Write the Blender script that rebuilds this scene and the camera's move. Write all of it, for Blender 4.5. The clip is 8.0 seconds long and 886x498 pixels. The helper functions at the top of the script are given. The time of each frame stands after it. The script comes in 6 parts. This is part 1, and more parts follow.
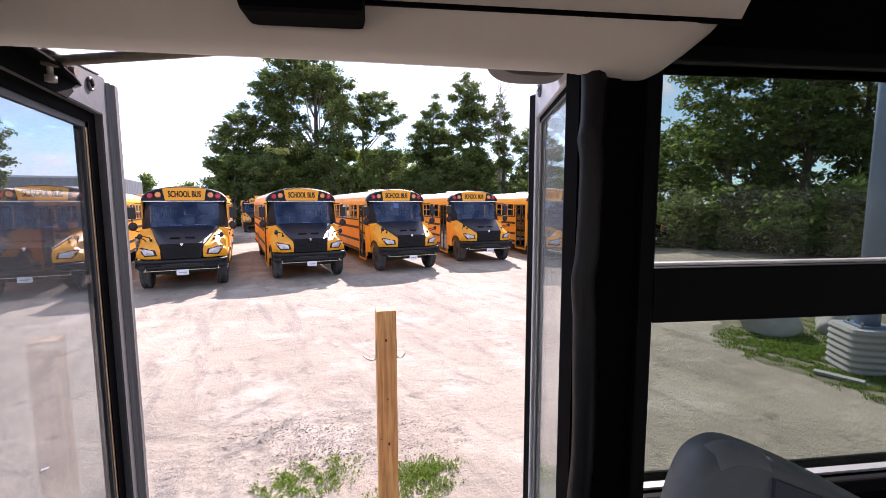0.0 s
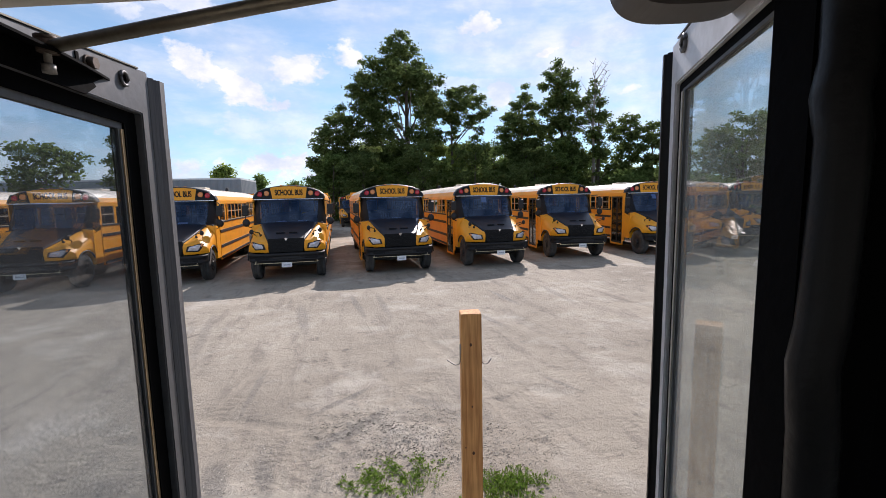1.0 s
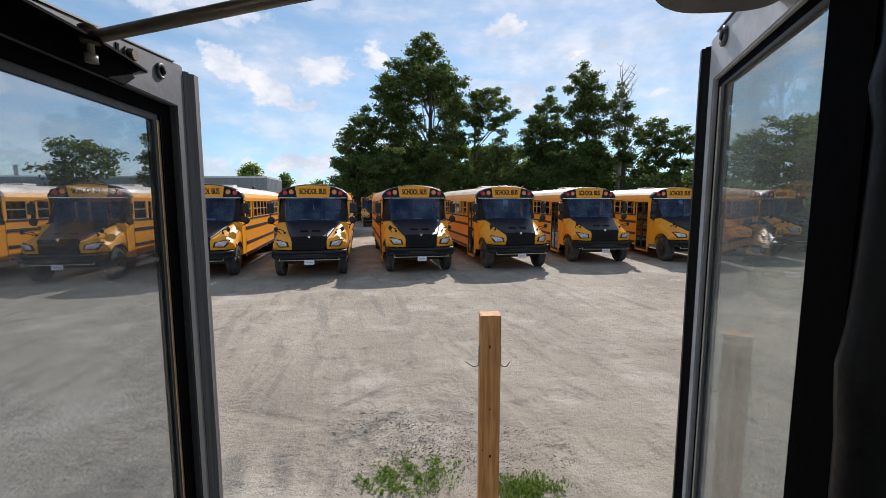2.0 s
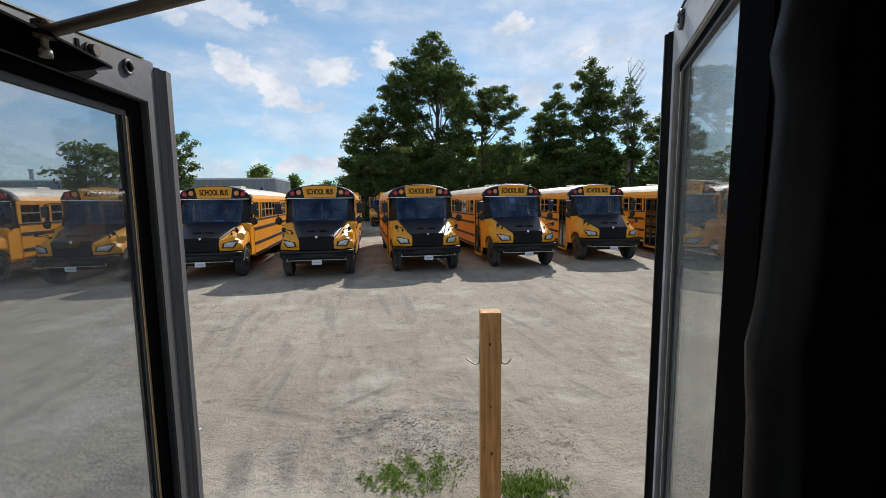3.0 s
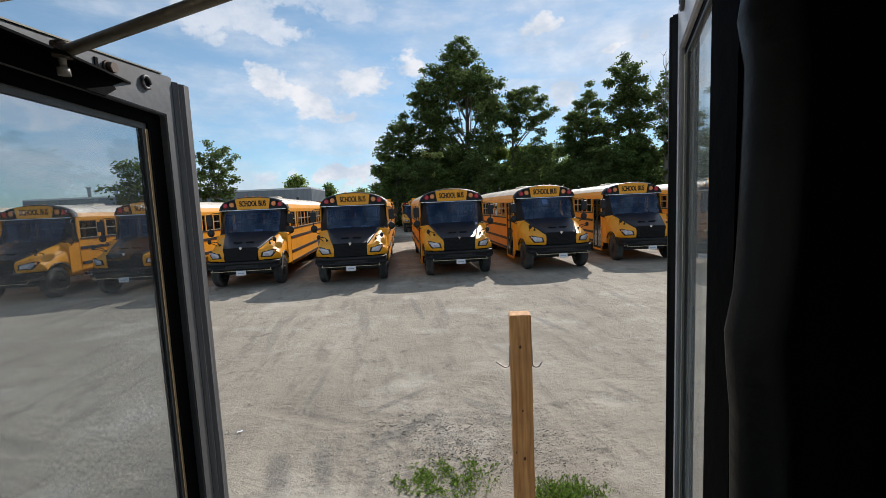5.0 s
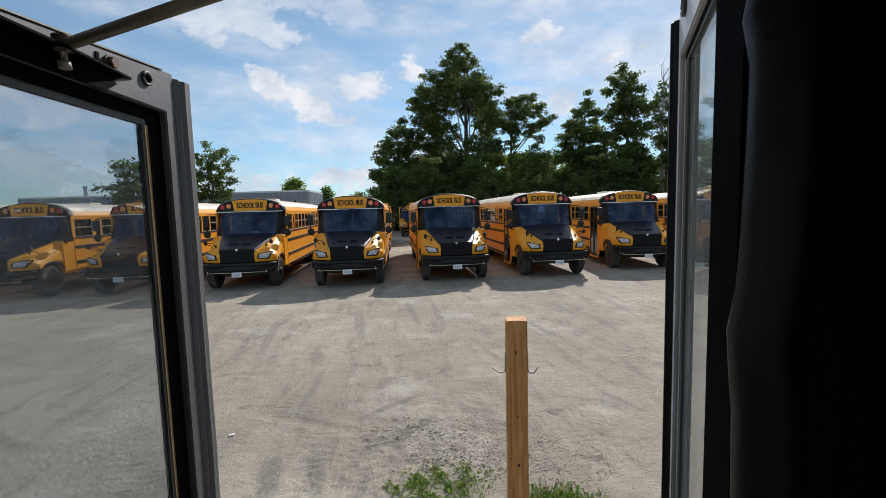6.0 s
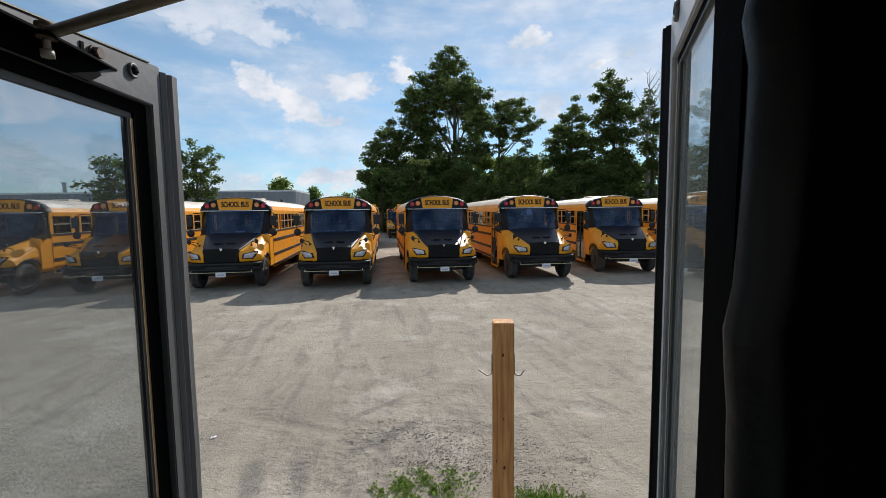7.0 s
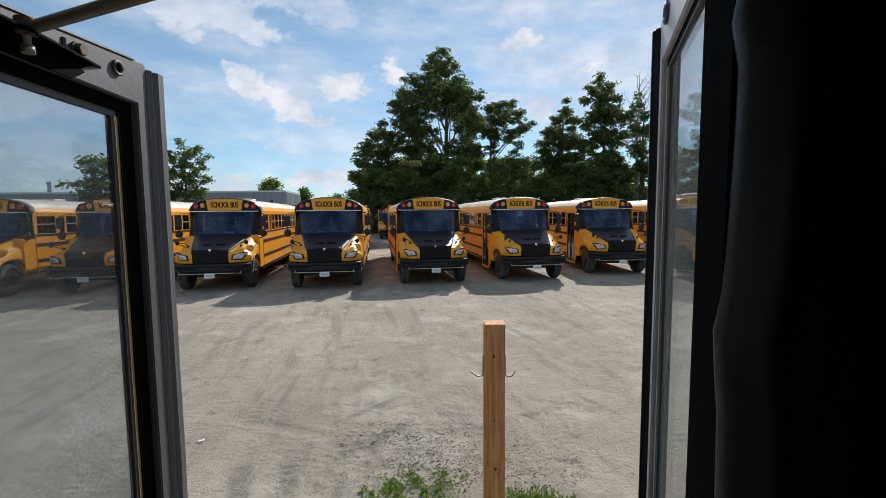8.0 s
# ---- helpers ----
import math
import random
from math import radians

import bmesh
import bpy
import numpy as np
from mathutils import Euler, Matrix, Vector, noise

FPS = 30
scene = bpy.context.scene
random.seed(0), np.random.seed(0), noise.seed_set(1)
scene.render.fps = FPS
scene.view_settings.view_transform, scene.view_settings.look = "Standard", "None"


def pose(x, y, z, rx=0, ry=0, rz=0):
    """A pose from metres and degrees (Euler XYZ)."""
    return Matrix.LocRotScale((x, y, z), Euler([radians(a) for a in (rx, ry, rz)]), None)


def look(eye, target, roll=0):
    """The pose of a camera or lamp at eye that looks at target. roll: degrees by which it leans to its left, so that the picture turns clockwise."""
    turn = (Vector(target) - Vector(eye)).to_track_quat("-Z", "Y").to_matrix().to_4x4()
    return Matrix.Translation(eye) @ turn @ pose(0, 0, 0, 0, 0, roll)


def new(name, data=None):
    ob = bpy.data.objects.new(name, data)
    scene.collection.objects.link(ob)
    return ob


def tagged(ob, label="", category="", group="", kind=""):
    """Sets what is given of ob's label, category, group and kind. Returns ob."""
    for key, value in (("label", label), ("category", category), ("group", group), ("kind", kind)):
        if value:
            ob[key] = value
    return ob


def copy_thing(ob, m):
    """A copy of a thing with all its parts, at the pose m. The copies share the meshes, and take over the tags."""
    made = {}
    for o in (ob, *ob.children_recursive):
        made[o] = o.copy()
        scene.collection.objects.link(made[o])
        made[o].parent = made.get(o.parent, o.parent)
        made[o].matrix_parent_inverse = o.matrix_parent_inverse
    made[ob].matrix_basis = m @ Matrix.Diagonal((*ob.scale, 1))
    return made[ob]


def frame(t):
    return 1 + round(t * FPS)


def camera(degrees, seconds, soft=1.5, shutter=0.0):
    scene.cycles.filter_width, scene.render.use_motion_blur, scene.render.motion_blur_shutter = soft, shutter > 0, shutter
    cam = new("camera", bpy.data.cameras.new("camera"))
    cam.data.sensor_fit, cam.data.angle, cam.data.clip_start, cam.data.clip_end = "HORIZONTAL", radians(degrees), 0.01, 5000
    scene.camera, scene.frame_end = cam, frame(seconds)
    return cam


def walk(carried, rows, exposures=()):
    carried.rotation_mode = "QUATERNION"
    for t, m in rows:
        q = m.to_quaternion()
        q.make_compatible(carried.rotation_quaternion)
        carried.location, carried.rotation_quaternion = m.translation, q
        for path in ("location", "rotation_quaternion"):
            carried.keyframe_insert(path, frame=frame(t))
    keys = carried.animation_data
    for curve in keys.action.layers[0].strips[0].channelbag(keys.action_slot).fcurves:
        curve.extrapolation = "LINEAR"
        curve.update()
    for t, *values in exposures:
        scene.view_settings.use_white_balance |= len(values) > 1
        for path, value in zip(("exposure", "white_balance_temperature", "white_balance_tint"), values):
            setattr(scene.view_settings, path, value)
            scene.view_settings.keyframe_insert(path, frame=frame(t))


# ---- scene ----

# ---------------------------------------------------------------- camera
cam = camera(91.6, 8.0, soft=0.75)
PATH = [
    (0.0, pose(-2.222, -1.382, 2.437, 84.09, 0.16, -25.87)),
    (0.5, pose(-2.147, -1.227, 2.447, 83.62, 1.60, -17.11)),
    (1.0, pose(-2.137, -1.189, 2.457, 83.39, 1.12, -14.28)),
    (1.5, pose(-2.148, -1.179, 2.454, 83.64, 0.25, -12.39)),
    (3.0, pose(-2.076, -1.195, 2.434, 83.56, 0.64, -10.34)),
    (3.5, pose(-2.031, -1.190, 2.433, 83.96, 1.50, -9.32)),
    (4.0, pose(-2.035, -1.201, 2.423, 84.12, 2.17, -7.71)),
    (4.5, pose(-2.031, -1.200, 2.425, 84.04, 2.82, -6.35)),
    (6.0, pose(-2.035, -1.198, 2.417, 84.90, 1.50, -6.43)),
    (6.5, pose(-2.038, -1.196, 2.416, 85.03, 0.97, -7.20)),
    (7.0, pose(-2.041, -1.194, 2.413, 85.17, 0.66, -8.05)),
    (7.5, pose(-2.042, -1.191, 2.410, 85.34, 0.53, -8.78)),
    (8.0, pose(-2.039, -1.190, 2.413, 85.32, 0.47, -9.18)),
]
walk(cam, PATH, exposures=[(0.0, 1.22, 6500, 34), (0.2, 1.18, 6500, 28), (0.5, 0.66, 6300, 26), (1.0, 0.24, 6350, 21), (1.5, 0.14, 6350, 18), (3.0, -0.06, 6350, 12.5), (8.0, -0.06, 6350, 12.5)])

# ---------------------------------------------------------------- light
SUN_FROM = Vector((0.6, 1.3, 1.0)).normalized()      # towards the sun
sun = new("sun", bpy.data.lights.new("sun", "SUN"))
sun.data.energy, sun.data.angle, sun.data.color = 4.6, radians(0.6), (1.0, 0.95, 0.87)
sun.matrix_world = look((0, 0, 60), Vector((0, 0, 60)) - SUN_FROM)


# cloud banks: azimuth and height of the middle, half widths, density, tilt
CLOUDS = [(-14.6, 15.0, 4.2, 3.0, 1.0, -12), (-10.0, 13.2, 4.6, 2.2, 1.0, -22), (-3.8, 15.6, 5.2, 2.2, 0.95, 4), (-4.4, 18.4, 2.4, 0.9, 0.8, 10), (2.6, 17.4, 3.4, 2.0, 0.95, 14), (11.2, 16.0, 1.8, 1.6, 0.9, 0),
          (-17.5, 22.0, 9, 3.6, 0.7, -15), (-8, 24, 9, 2.6, 0.5, -8), (-7.2, 4.6, 6, 2.0, 1.0, 6), (-13.5, 4.4, 4, 1.4, 0.9, 0), (-7.5, 8.8, 8, 2.2, 0.55, 0), (20.3, 20.3, 2.4, 2.1, 1.0, 8),
          (28.6, 17.5, 4.0, 1.0, 1.0, 15), (21.5, 12.8, 2.6, 1.8, 0.9, 0), (22, 14.3, 12, 0.8, 0.55, 0), (34, 14.8, 8, 0.8, 0.5, 0), (37.5, 12.5, 2.2, 1.2, 0.8, 0), (48, 15, 7, 4, 0.8, 0), (-38, 12, 9, 4, 0.7, 0),
          (-55, 20, 12, 6, 0.8, 0), (80, 25, 14, 8, 0.8, 0), (-130, 30, 12, 5, 0.7, 0), (0, 36, 30, 5, 0.6, 0)]


def build_world():
    w = bpy.data.worlds.new("sky")
    scene.world = w
    w.use_nodes = True
    nt = w.node_tree
    nt.nodes.clear()
    N, L = nt.nodes.new, nt.links.new
    out, bg, sky = N("ShaderNodeOutputWorld"), N("ShaderNodeBackground"), N("ShaderNodeTexSky")
    sky.sky_type, sky.sun_disc = "NISHITA", False
    sky.sun_elevation = math.asin(SUN_FROM.z)
    sky.sun_rotation = math.atan2(SUN_FROM.x, SUN_FROM.y)
    sky.air_density, sky.dust_density, sky.ozone_density = 1.0, 0.05, 0.5
    sky.altitude = 300
    bg.inputs["Strength"].default_value = 0.115
    # cumulus by direction alone: azimuth and height of each bank, its half widths and its density
    tc, sep = N("ShaderNodeTexCoord"), N("ShaderNodeSeparateXYZ")
    L(tc.outputs["Generated"], sep.inputs[0])

    def op(kind, a, b=None):
        x = N("ShaderNodeMath"); x.operation = kind
        for i, v in enumerate((a, b)):
            if isinstance(v, (int, float)):
                x.inputs[i].default_value = v
            elif v is not None:
                L(v, x.inputs[i])
        return x.outputs[0]

    def noise_of(scale, detail, rough, stretch):
        mp, n = N("ShaderNodeMapping"), N("ShaderNodeTexNoise")
        mp.inputs["Scale"].default_value = stretch
        n.inputs["Scale"].default_value, n.inputs["Detail"].default_value, n.inputs["Roughness"].default_value = scale, detail, rough
        L(tc.outputs["Generated"], mp.inputs[0]); L(mp.outputs[0], n.inputs["Vector"])
        return n.outputs["Fac"]

    def ramp(v, lo, hi, top=1.0):
        r = N("ShaderNodeMapRange"); r.interpolation_type = "SMOOTHSTEP"
        r.inputs[1].default_value, r.inputs[2].default_value, r.inputs[4].default_value = lo, hi, top
        L(v, r.inputs[0])
        return r.outputs[0]

    az, el = op("ARCTAN2", sep.outputs["X"], sep.outputs["Y"]), op("ARCSINE", sep.outputs["Z"])
    puff = noise_of(10, 11, 0.60, (1, 1, 1.5))
    wisp = noise_of(3.0, 8, 0.6, (1, 1, 3.5))
    total = op("MULTIPLY", ramp(wisp, 0.34, 0.70), 0.74)
    for a, e, wa, we, dens, tilt in CLOUDS:
        ux, uy = op("SUBTRACT", az, radians(a)), op("SUBTRACT", el, radians(e))
        co, si = math.cos(radians(tilt)), math.sin(radians(tilt))
        dx = op("DIVIDE", op("ADD", op("MULTIPLY", ux, co), op("MULTIPLY", uy, si)), radians(wa))
        dy = op("DIVIDE", op("SUBTRACT", op("MULTIPLY", uy, co), op("MULTIPLY", ux, si)), radians(we))
        d = op("SQRT", op("ADD", op("MULTIPLY", dx, dx), op("MULTIPLY", dy, dy)))
        v = op("SUBTRACT", op("ADD", op("MULTIPLY", puff, 4.2), -1.30), d)
        total = op("MAXIMUM", total, op("MULTIPLY", ramp(v, -0.15, 0.42), dens))
    shade = ramp(noise_of(14, 8, 0.6, (1, 1, 1.5)), 0.3, 0.7)
    white = N("ShaderNodeMix"); white.data_type = "RGBA"
    white.inputs[6].default_value, white.inputs[7].default_value = (5.1, 5.9, 6.8, 1), (8.0, 8.1, 8.2, 1)
    L(shade, white.inputs[0])
    mix = N("ShaderNodeMix"); mix.data_type = "RGBA"
    hue = N("ShaderNodeHueSaturation"); hue.inputs["Saturation"].default_value, hue.inputs["Hue"].default_value = 1.0, 0.488
    low = N("ShaderNodeMix"); low.data_type = "RGBA"
    low.inputs[6].default_value, low.inputs[7].default_value = (0.50, 0.71, 0.92, 1), (1, 1, 1, 1)
    L(ramp(sep.outputs["Z"], -0.05, 0.42), low.inputs[0])
    clear = N("ShaderNodeMix"); clear.data_type = "RGBA"; clear.blend_type = "MULTIPLY"; clear.inputs[0].default_value = 1
    L(sky.outputs[0], clear.inputs[6]); L(low.outputs[2], clear.inputs[7]); L(clear.outputs[2], hue.inputs["Color"])
    L(total, mix.inputs[0]); L(hue.outputs[0], mix.inputs[6]); L(white.outputs[2], mix.inputs[7]); L(mix.outputs[2], bg.inputs["Color"])
    L(bg.outputs[0], out.inputs[0])


build_world()


# ---------------------------------------------------------------- materials
def mat(name, color, rough=0.5, metal=0.0, var=0.12, scale=8.0, bump=0.0, bump_scale=60.0, dirt=None, dirt_amount=0.5, dirt_scale=3.0,
        spec=0.5, coat=0.0, island=0.0, grain=None):
    """A surface with colour variation at two scales, optional dirt stains and fine relief."""
    m = bpy.data.materials.new(name)
    m.use_nodes = True
    nt = m.node_tree
    N, L = nt.nodes.new, nt.links.new
    p = nt.nodes["Principled BSDF"]
    p.inputs["Roughness"].default_value, p.inputs["Metallic"].default_value = rough, metal
    p.inputs["Specular IOR Level"].default_value, p.inputs["Coat Weight"].default_value = spec, coat
    tc = N("ShaderNodeTexCoord")
    src = tc.outputs["Object"]
    if grain:
        gm = N("ShaderNodeMapping"); gm.inputs["Scale"].default_value = grain
        L(src, gm.inputs[0])
        src = gm.outputs[0]
    col = None

    def noisy(sc, detail=5.0):
        n = N("ShaderNodeTexNoise")
        n.inputs["Scale"].default_value, n.inputs["Detail"].default_value = sc, detail
        L(src, n.inputs["Vector"])
        return n

    def mixc(fac, a, b):
        x = N("ShaderNodeMix"); x.data_type = "RGBA"
        L(fac, x.inputs[0])
        for slot, v in ((6, a), (7, b)):
            if isinstance(v, tuple):
                x.inputs[slot].default_value = (*v, 1)
            else:
                L(v, x.inputs[slot])
        return x.outputs[2]

    lo = tuple(c * (1 - var) for c in color)
    hi = tuple(min(1, c * (1 + var)) for c in color)
    col = mixc(noisy(scale).outputs["Fac"], lo, hi)
    fine = noisy(scale * 9, 3)
    rr = N("ShaderNodeValToRGB")
    rr.color_ramp.elements[0].color, rr.color_ramp.elements[1].color = (1 - var, 1 - var, 1 - var, 1), (1 + var, 1 + var, 1 + var, 1)
    L(fine.outputs["Fac"], rr.inputs[0])
    mul = N("ShaderNodeMix"); mul.data_type = "RGBA"; mul.blend_type = "MULTIPLY"; mul.inputs[0].default_value = 1
    L(col, mul.inputs[6]); L(rr.outputs[0], mul.inputs[7])
    col = mul.outputs[2]
    if dirt:
        dn = noisy(dirt_scale, 8)
        dr = N("ShaderNodeValToRGB"); dr.color_ramp.elements[0].position, dr.color_ramp.elements[1].position = 0.48, 0.72
        dr.color_ramp.elements[1].color = (dirt_amount, dirt_amount, dirt_amount, 1)
        L(dn.outputs["Fac"], dr.inputs[0])
        col = mixc(dr.outputs[0], col, dirt)
        ra = N("ShaderNodeMapRange"); ra.inputs[3].default_value, ra.inputs[4].default_value = rough, min(1, rough + 0.3)
        L(dr.outputs[0], ra.inputs[0]); L(ra.outputs[0], p.inputs["Roughness"])
    if island:
        g = N("ShaderNodeNewGeometry")
        hs = N("ShaderNodeHueSaturation")
        mr = N("ShaderNodeMapRange"); mr.inputs[3].default_value, mr.inputs[4].default_value = 1 - island, 1 + island
        L(g.outputs["Random Per Island"], mr.inputs[0]); L(mr.outputs[0], hs.inputs["Value"]); L(col, hs.inputs["Color"])
        col = hs.outputs[0]
    L(col, p.inputs["Base Color"])
    if bump:
        b = N("ShaderNodeBump"); b.inputs["Strength"].default_value = bump; b.inputs["Distance"].default_value = 0.01
        L(noisy(bump_scale, 6).outputs["Fac"], b.inputs["Height"]); L(b.outputs[0], p.inputs["Normal"])
    return m


def glass(name, tint=(0.5, 0.55, 0.55), haze=0.0, haze_color=(0.7, 0.7, 0.68), rough=0.02, gloss=0.04, sheen=(1, 1, 1), most=1.0, smear=None):
    """Thin sheet glass: tinted see-through, gloss by Fresnel, and a film of dust."""
    m = bpy.data.materials.new(name)
    m.use_nodes = True
    nt = m.node_tree
    nt.nodes.clear()
    N, L = nt.nodes.new, nt.links.new
    out, tr, gl, mx = N("ShaderNodeOutputMaterial"), N("ShaderNodeBsdfTransparent"), N("ShaderNodeBsdfGlossy"), N("ShaderNodeMixShader")
    lw, pw, fr = N("ShaderNodeLayerWeight"), N("ShaderNodeMath"), N("ShaderNodeMapRange")
    pw.operation, pw.inputs[1].default_value = "POWER", 5.0
    fr.inputs[3].default_value, fr.inputs[4].default_value = gloss, most
    L(lw.outputs["Facing"], pw.inputs[0]); L(pw.outputs[0], fr.inputs[0])
    tr.inputs[0].default_value = (*tint, 1)
    gl.inputs["Roughness"].default_value = rough
    gl.inputs["Color"].default_value = (*sheen, 1)
    L(fr.outputs[0], mx.inputs[0]); L(tr.outputs[0], mx.inputs[1]); L(gl.outputs[0], mx.inputs[2])
    last = mx.outputs[0]
    if haze:
        df, m2 = N("ShaderNodeBsdfDiffuse"), N("ShaderNodeMixShader")
        df.inputs[0].default_value = (*haze_color, 1)
        tc, n = N("ShaderNodeTexCoord"), N("ShaderNodeTexNoise")
        n.inputs["Scale"].default_value, n.inputs["Detail"].default_value = 5, 7
        sm = N("ShaderNodeMapping"); sm.inputs["Scale"].default_value = smear or (1, 1, 1); sm.inputs["Rotation"].default_value = (0, radians(25), 0)
        L(tc.outputs["Object"], sm.inputs[0]); L(sm.outputs[0], n.inputs["Vector"])
        mr = N("ShaderNodeMapRange"); mr.inputs[1].default_value, mr.inputs[2].default_value = 0.3, 0.75
        mr.inputs[3].default_value, mr.inputs[4].default_value = haze * 0.5, haze * 1.7
        L(n.outputs["Fac"], mr.inputs[0]); L(mr.outputs[0], m2.inputs[0]); L(last, m2.inputs[1]); L(df.outputs[0], m2.inputs[2])
        last = m2.outputs[0]
    L(last, out.inputs[0])
    return m


YELLOW = mat("school_yellow_paint", (0.93, 0.38, 0.010), 0.44, var=0.06, scale=2, dirt=(0.42, 0.25, 0.08), dirt_amount=0.25, dirt_scale=1.2)
ROOF_PAINT = mat("pale_roof_paint", (0.80, 0.70, 0.57), 0.45, var=0.06, scale=1.5, dirt=(0.45, 0.38, 0.28), dirt_amount=0.4, dirt_scale=0.8)
BLACK_PAINT = mat("satin_black_paint", (0.006, 0.007, 0.009), 0.45, var=0.2, scale=3, spec=0.3)
BLACK_TRIM = mat("black_trim", (0.009, 0.009, 0.010), 0.55, var=0.2, bump=0.1)
GRILLE = mat("black_grille", (0.005, 0.0055, 0.007), 0.55, var=0.2, spec=0.25)
BUMPER = mat("dark_steel_bumper", (0.010, 0.010, 0.011), 0.5, var=0.25, dirt=(0.05, 0.045, 0.04), dirt_amount=0.3, spec=0.35)
RUBBER = mat("tyre_rubber", (0.04, 0.039, 0.038), 0.85, var=0.3, bump=0.3, dirt=(0.19, 0.17, 0.145), dirt_amount=0.5, dirt_scale=3)
RIM = mat("black_steel_rim", (0.025, 0.025, 0.026), 0.45, 0.3, dirt=(0.2, 0.17, 0.13), dirt_amount=0.3)
CHROME = mat("bright_metal", (0.75, 0.76, 0.78), 0.18, 1.0, var=0.05)
RED_LENS = mat("red_lens", (0.55, 0.025, 0.04), 0.2, coat=0.5, var=0.1)
AMBER_LENS = mat("amber_lens", (1.0, 0.34, 0.11), 0.2, coat=0.5, var=0.1)
HEAD_LENS = mat("headlight_lens", (0.62, 0.62, 0.68), 0.22, 0.4, coat=1.0, var=0.35, scale=14)
PLATE = mat("white_plate", (0.78, 0.79, 0.8), 0.4)
PLATE_INK = mat("blue_grey_ink", (0.42, 0.45, 0.52), 0.5)
PAPER = mat("white_paper", (0.8, 0.82, 0.85), 0.8)
SEAT = mat("dark_vinyl_seat", (0.012, 0.014, 0.02), 0.6)
INNER = mat("bus_interior_panel", (0.035, 0.035, 0.038), 0.7)
# tinted glass; the blue of the reflected sky is put into the gloss colour
WINDSHIELD = glass("tinted_sky_sheen_windshield", (0.30, 0.36, 0.50), 0.0, gloss=0.085, sheen=(0.42, 0.64, 1.0))
SIDE_GLASS = glass("tinted_side_glass", (0.36, 0.38, 0.40), 0.006)
DOOR_GLASS = glass("dusty_door_glass", (0.73, 0.76, 0.78), 0.034, (0.44, 0.47, 0.49), gloss=0.05, most=0.40, smear=(0.5, 0.5, 1.1))
RIGHT_GLASS = glass("dirty_door_glass", (0.82, 0.85, 0.84), 0.21, (0.60, 0.61, 0.57), most=0.8, smear=(1, 1, 0.35))
WINDOW_GLASS = glass("tinted_passenger_window", (0.56, 0.61, 0.57), 0.012, (0.5, 0.55, 0.5), gloss=0.006, most=0.16)


# ---------------------------------------------------------------- mesh helpers
def box(bm, x0, x1, y0, y1, z0, z1, bevel=0.0):
    vs = [bm.verts.new((x, y, z)) for x in (x0, x1) for y in (y0, y1) for z in (z0, z1)]
    fs = [bm.faces.new([vs[i] for i in f]) for f in ((0, 1, 3, 2), (4, 6, 7, 5), (0, 4, 5, 1), (2, 3, 7, 6), (0, 2, 6, 4), (1, 5, 7, 3))]
    if bevel:
        es = list({e for f in fs for e in f.edges})
        bmesh.ops.bevel(bm, geom=es, offset=bevel, segments=2, affect="EDGES", profile=0.6)
    return bm


def boxm(*a, bevel=0.0):
    return box(bmesh.new(), *a, bevel=bevel)


def prism(bm, pts, axis, a, b):
    """Extrude a polygon of 2D points along an axis from a to b."""
    def at(p, t):
        return {"x": (t, p[0], p[1]), "y": (p[0], t, p[1]), "z": (p[0], p[1], t)}[axis]
    v0, v1 = [bm.verts.new(at(p, a)) for p in pts], [bm.verts.new(at(p, b)) for p in pts]
    n = len(pts)
    bm.faces.new(v0); bm.faces.new(v1[::-1])
    for i in range(n):
        bm.faces.new((v0[i], v1[i], v1[(i + 1) % n], v0[(i + 1) % n]))
    return bm


def grid(bm, rows, smooth=True, close=False):
    """A surface through rows of points."""
    vs = [[bm.verts.new(p) for p in r] for r in rows]
    for a, b in zip(vs, vs[1:]):
        n = len(a)
        for i in range(n if close else n - 1):
            try:
                f = bm.faces.new((a[i], a[(i + 1) % n], b[(i + 1) % n], b[i]))
                f.smooth = smooth
            except ValueError:
                pass
    return vs


def tube(bm, path, r, seg=8, cap=True):
    """A round bar along a list of points; r is a radius or one for each point."""
    pts = [Vector(p) for p in path]
    rs = r if isinstance(r, (list, tuple)) else [r] * len(pts)
    rows = []
    ref = None
    for i, p in enumerate(pts):
        d = (pts[min(i + 1, len(pts) - 1)] - pts[max(i - 1, 0)]).normalized()
        if ref is None or abs(ref.dot(d)) > 0.95:
            ref = Vector((0, 0, 1)) if abs(d.z) < 0.9 else Vector((1, 0, 0))
        a = d.cross(ref).normalized()
        b = d.cross(a).normalized()
        rows.append([p + rs[i] * (math.cos(t) * a + math.sin(t) * b) for t in [2 * math.pi * k / seg for k in range(seg)]])
    vs = grid(bm, rows, True, True)
    if cap:
        bm.faces.new(vs[0][::-1]); bm.faces.new(vs[-1])
    return bm


def disc(bm, c, axis, r, h, seg=16, bevel=0.0, r2=None):
    """A short cylinder from c along an axis vector by h."""
    d = Vector(axis).normalized()
    return tube(bm, [Vector(c), Vector(c) + d * h], [r, r if r2 is None else r2], seg)


def finish(name, bm, material, smooth=None):
    bmesh.ops.recalc_face_normals(bm, faces=bm.faces)
    me = bpy.data.meshes.new(name)
    bm.to_mesh(me); bm.free()
    me.materials.append(material)
    if smooth is not None:
        for p in me.polygons:
            p.use_smooth = smooth
    return me


def part(name, bm, material, parent=None, label="", smooth=None):
    ob = new(name, finish(name, bm, material, smooth))
    ob.parent = parent
    return tagged(ob, label)


def thing(name, label, category, group="", kind="", m=None):
    ob = new(name)
    ob.empty_display_size = 0.2
    if m is not None:
        ob.matrix_world = m
    return tagged(ob, label, category, group, kind)


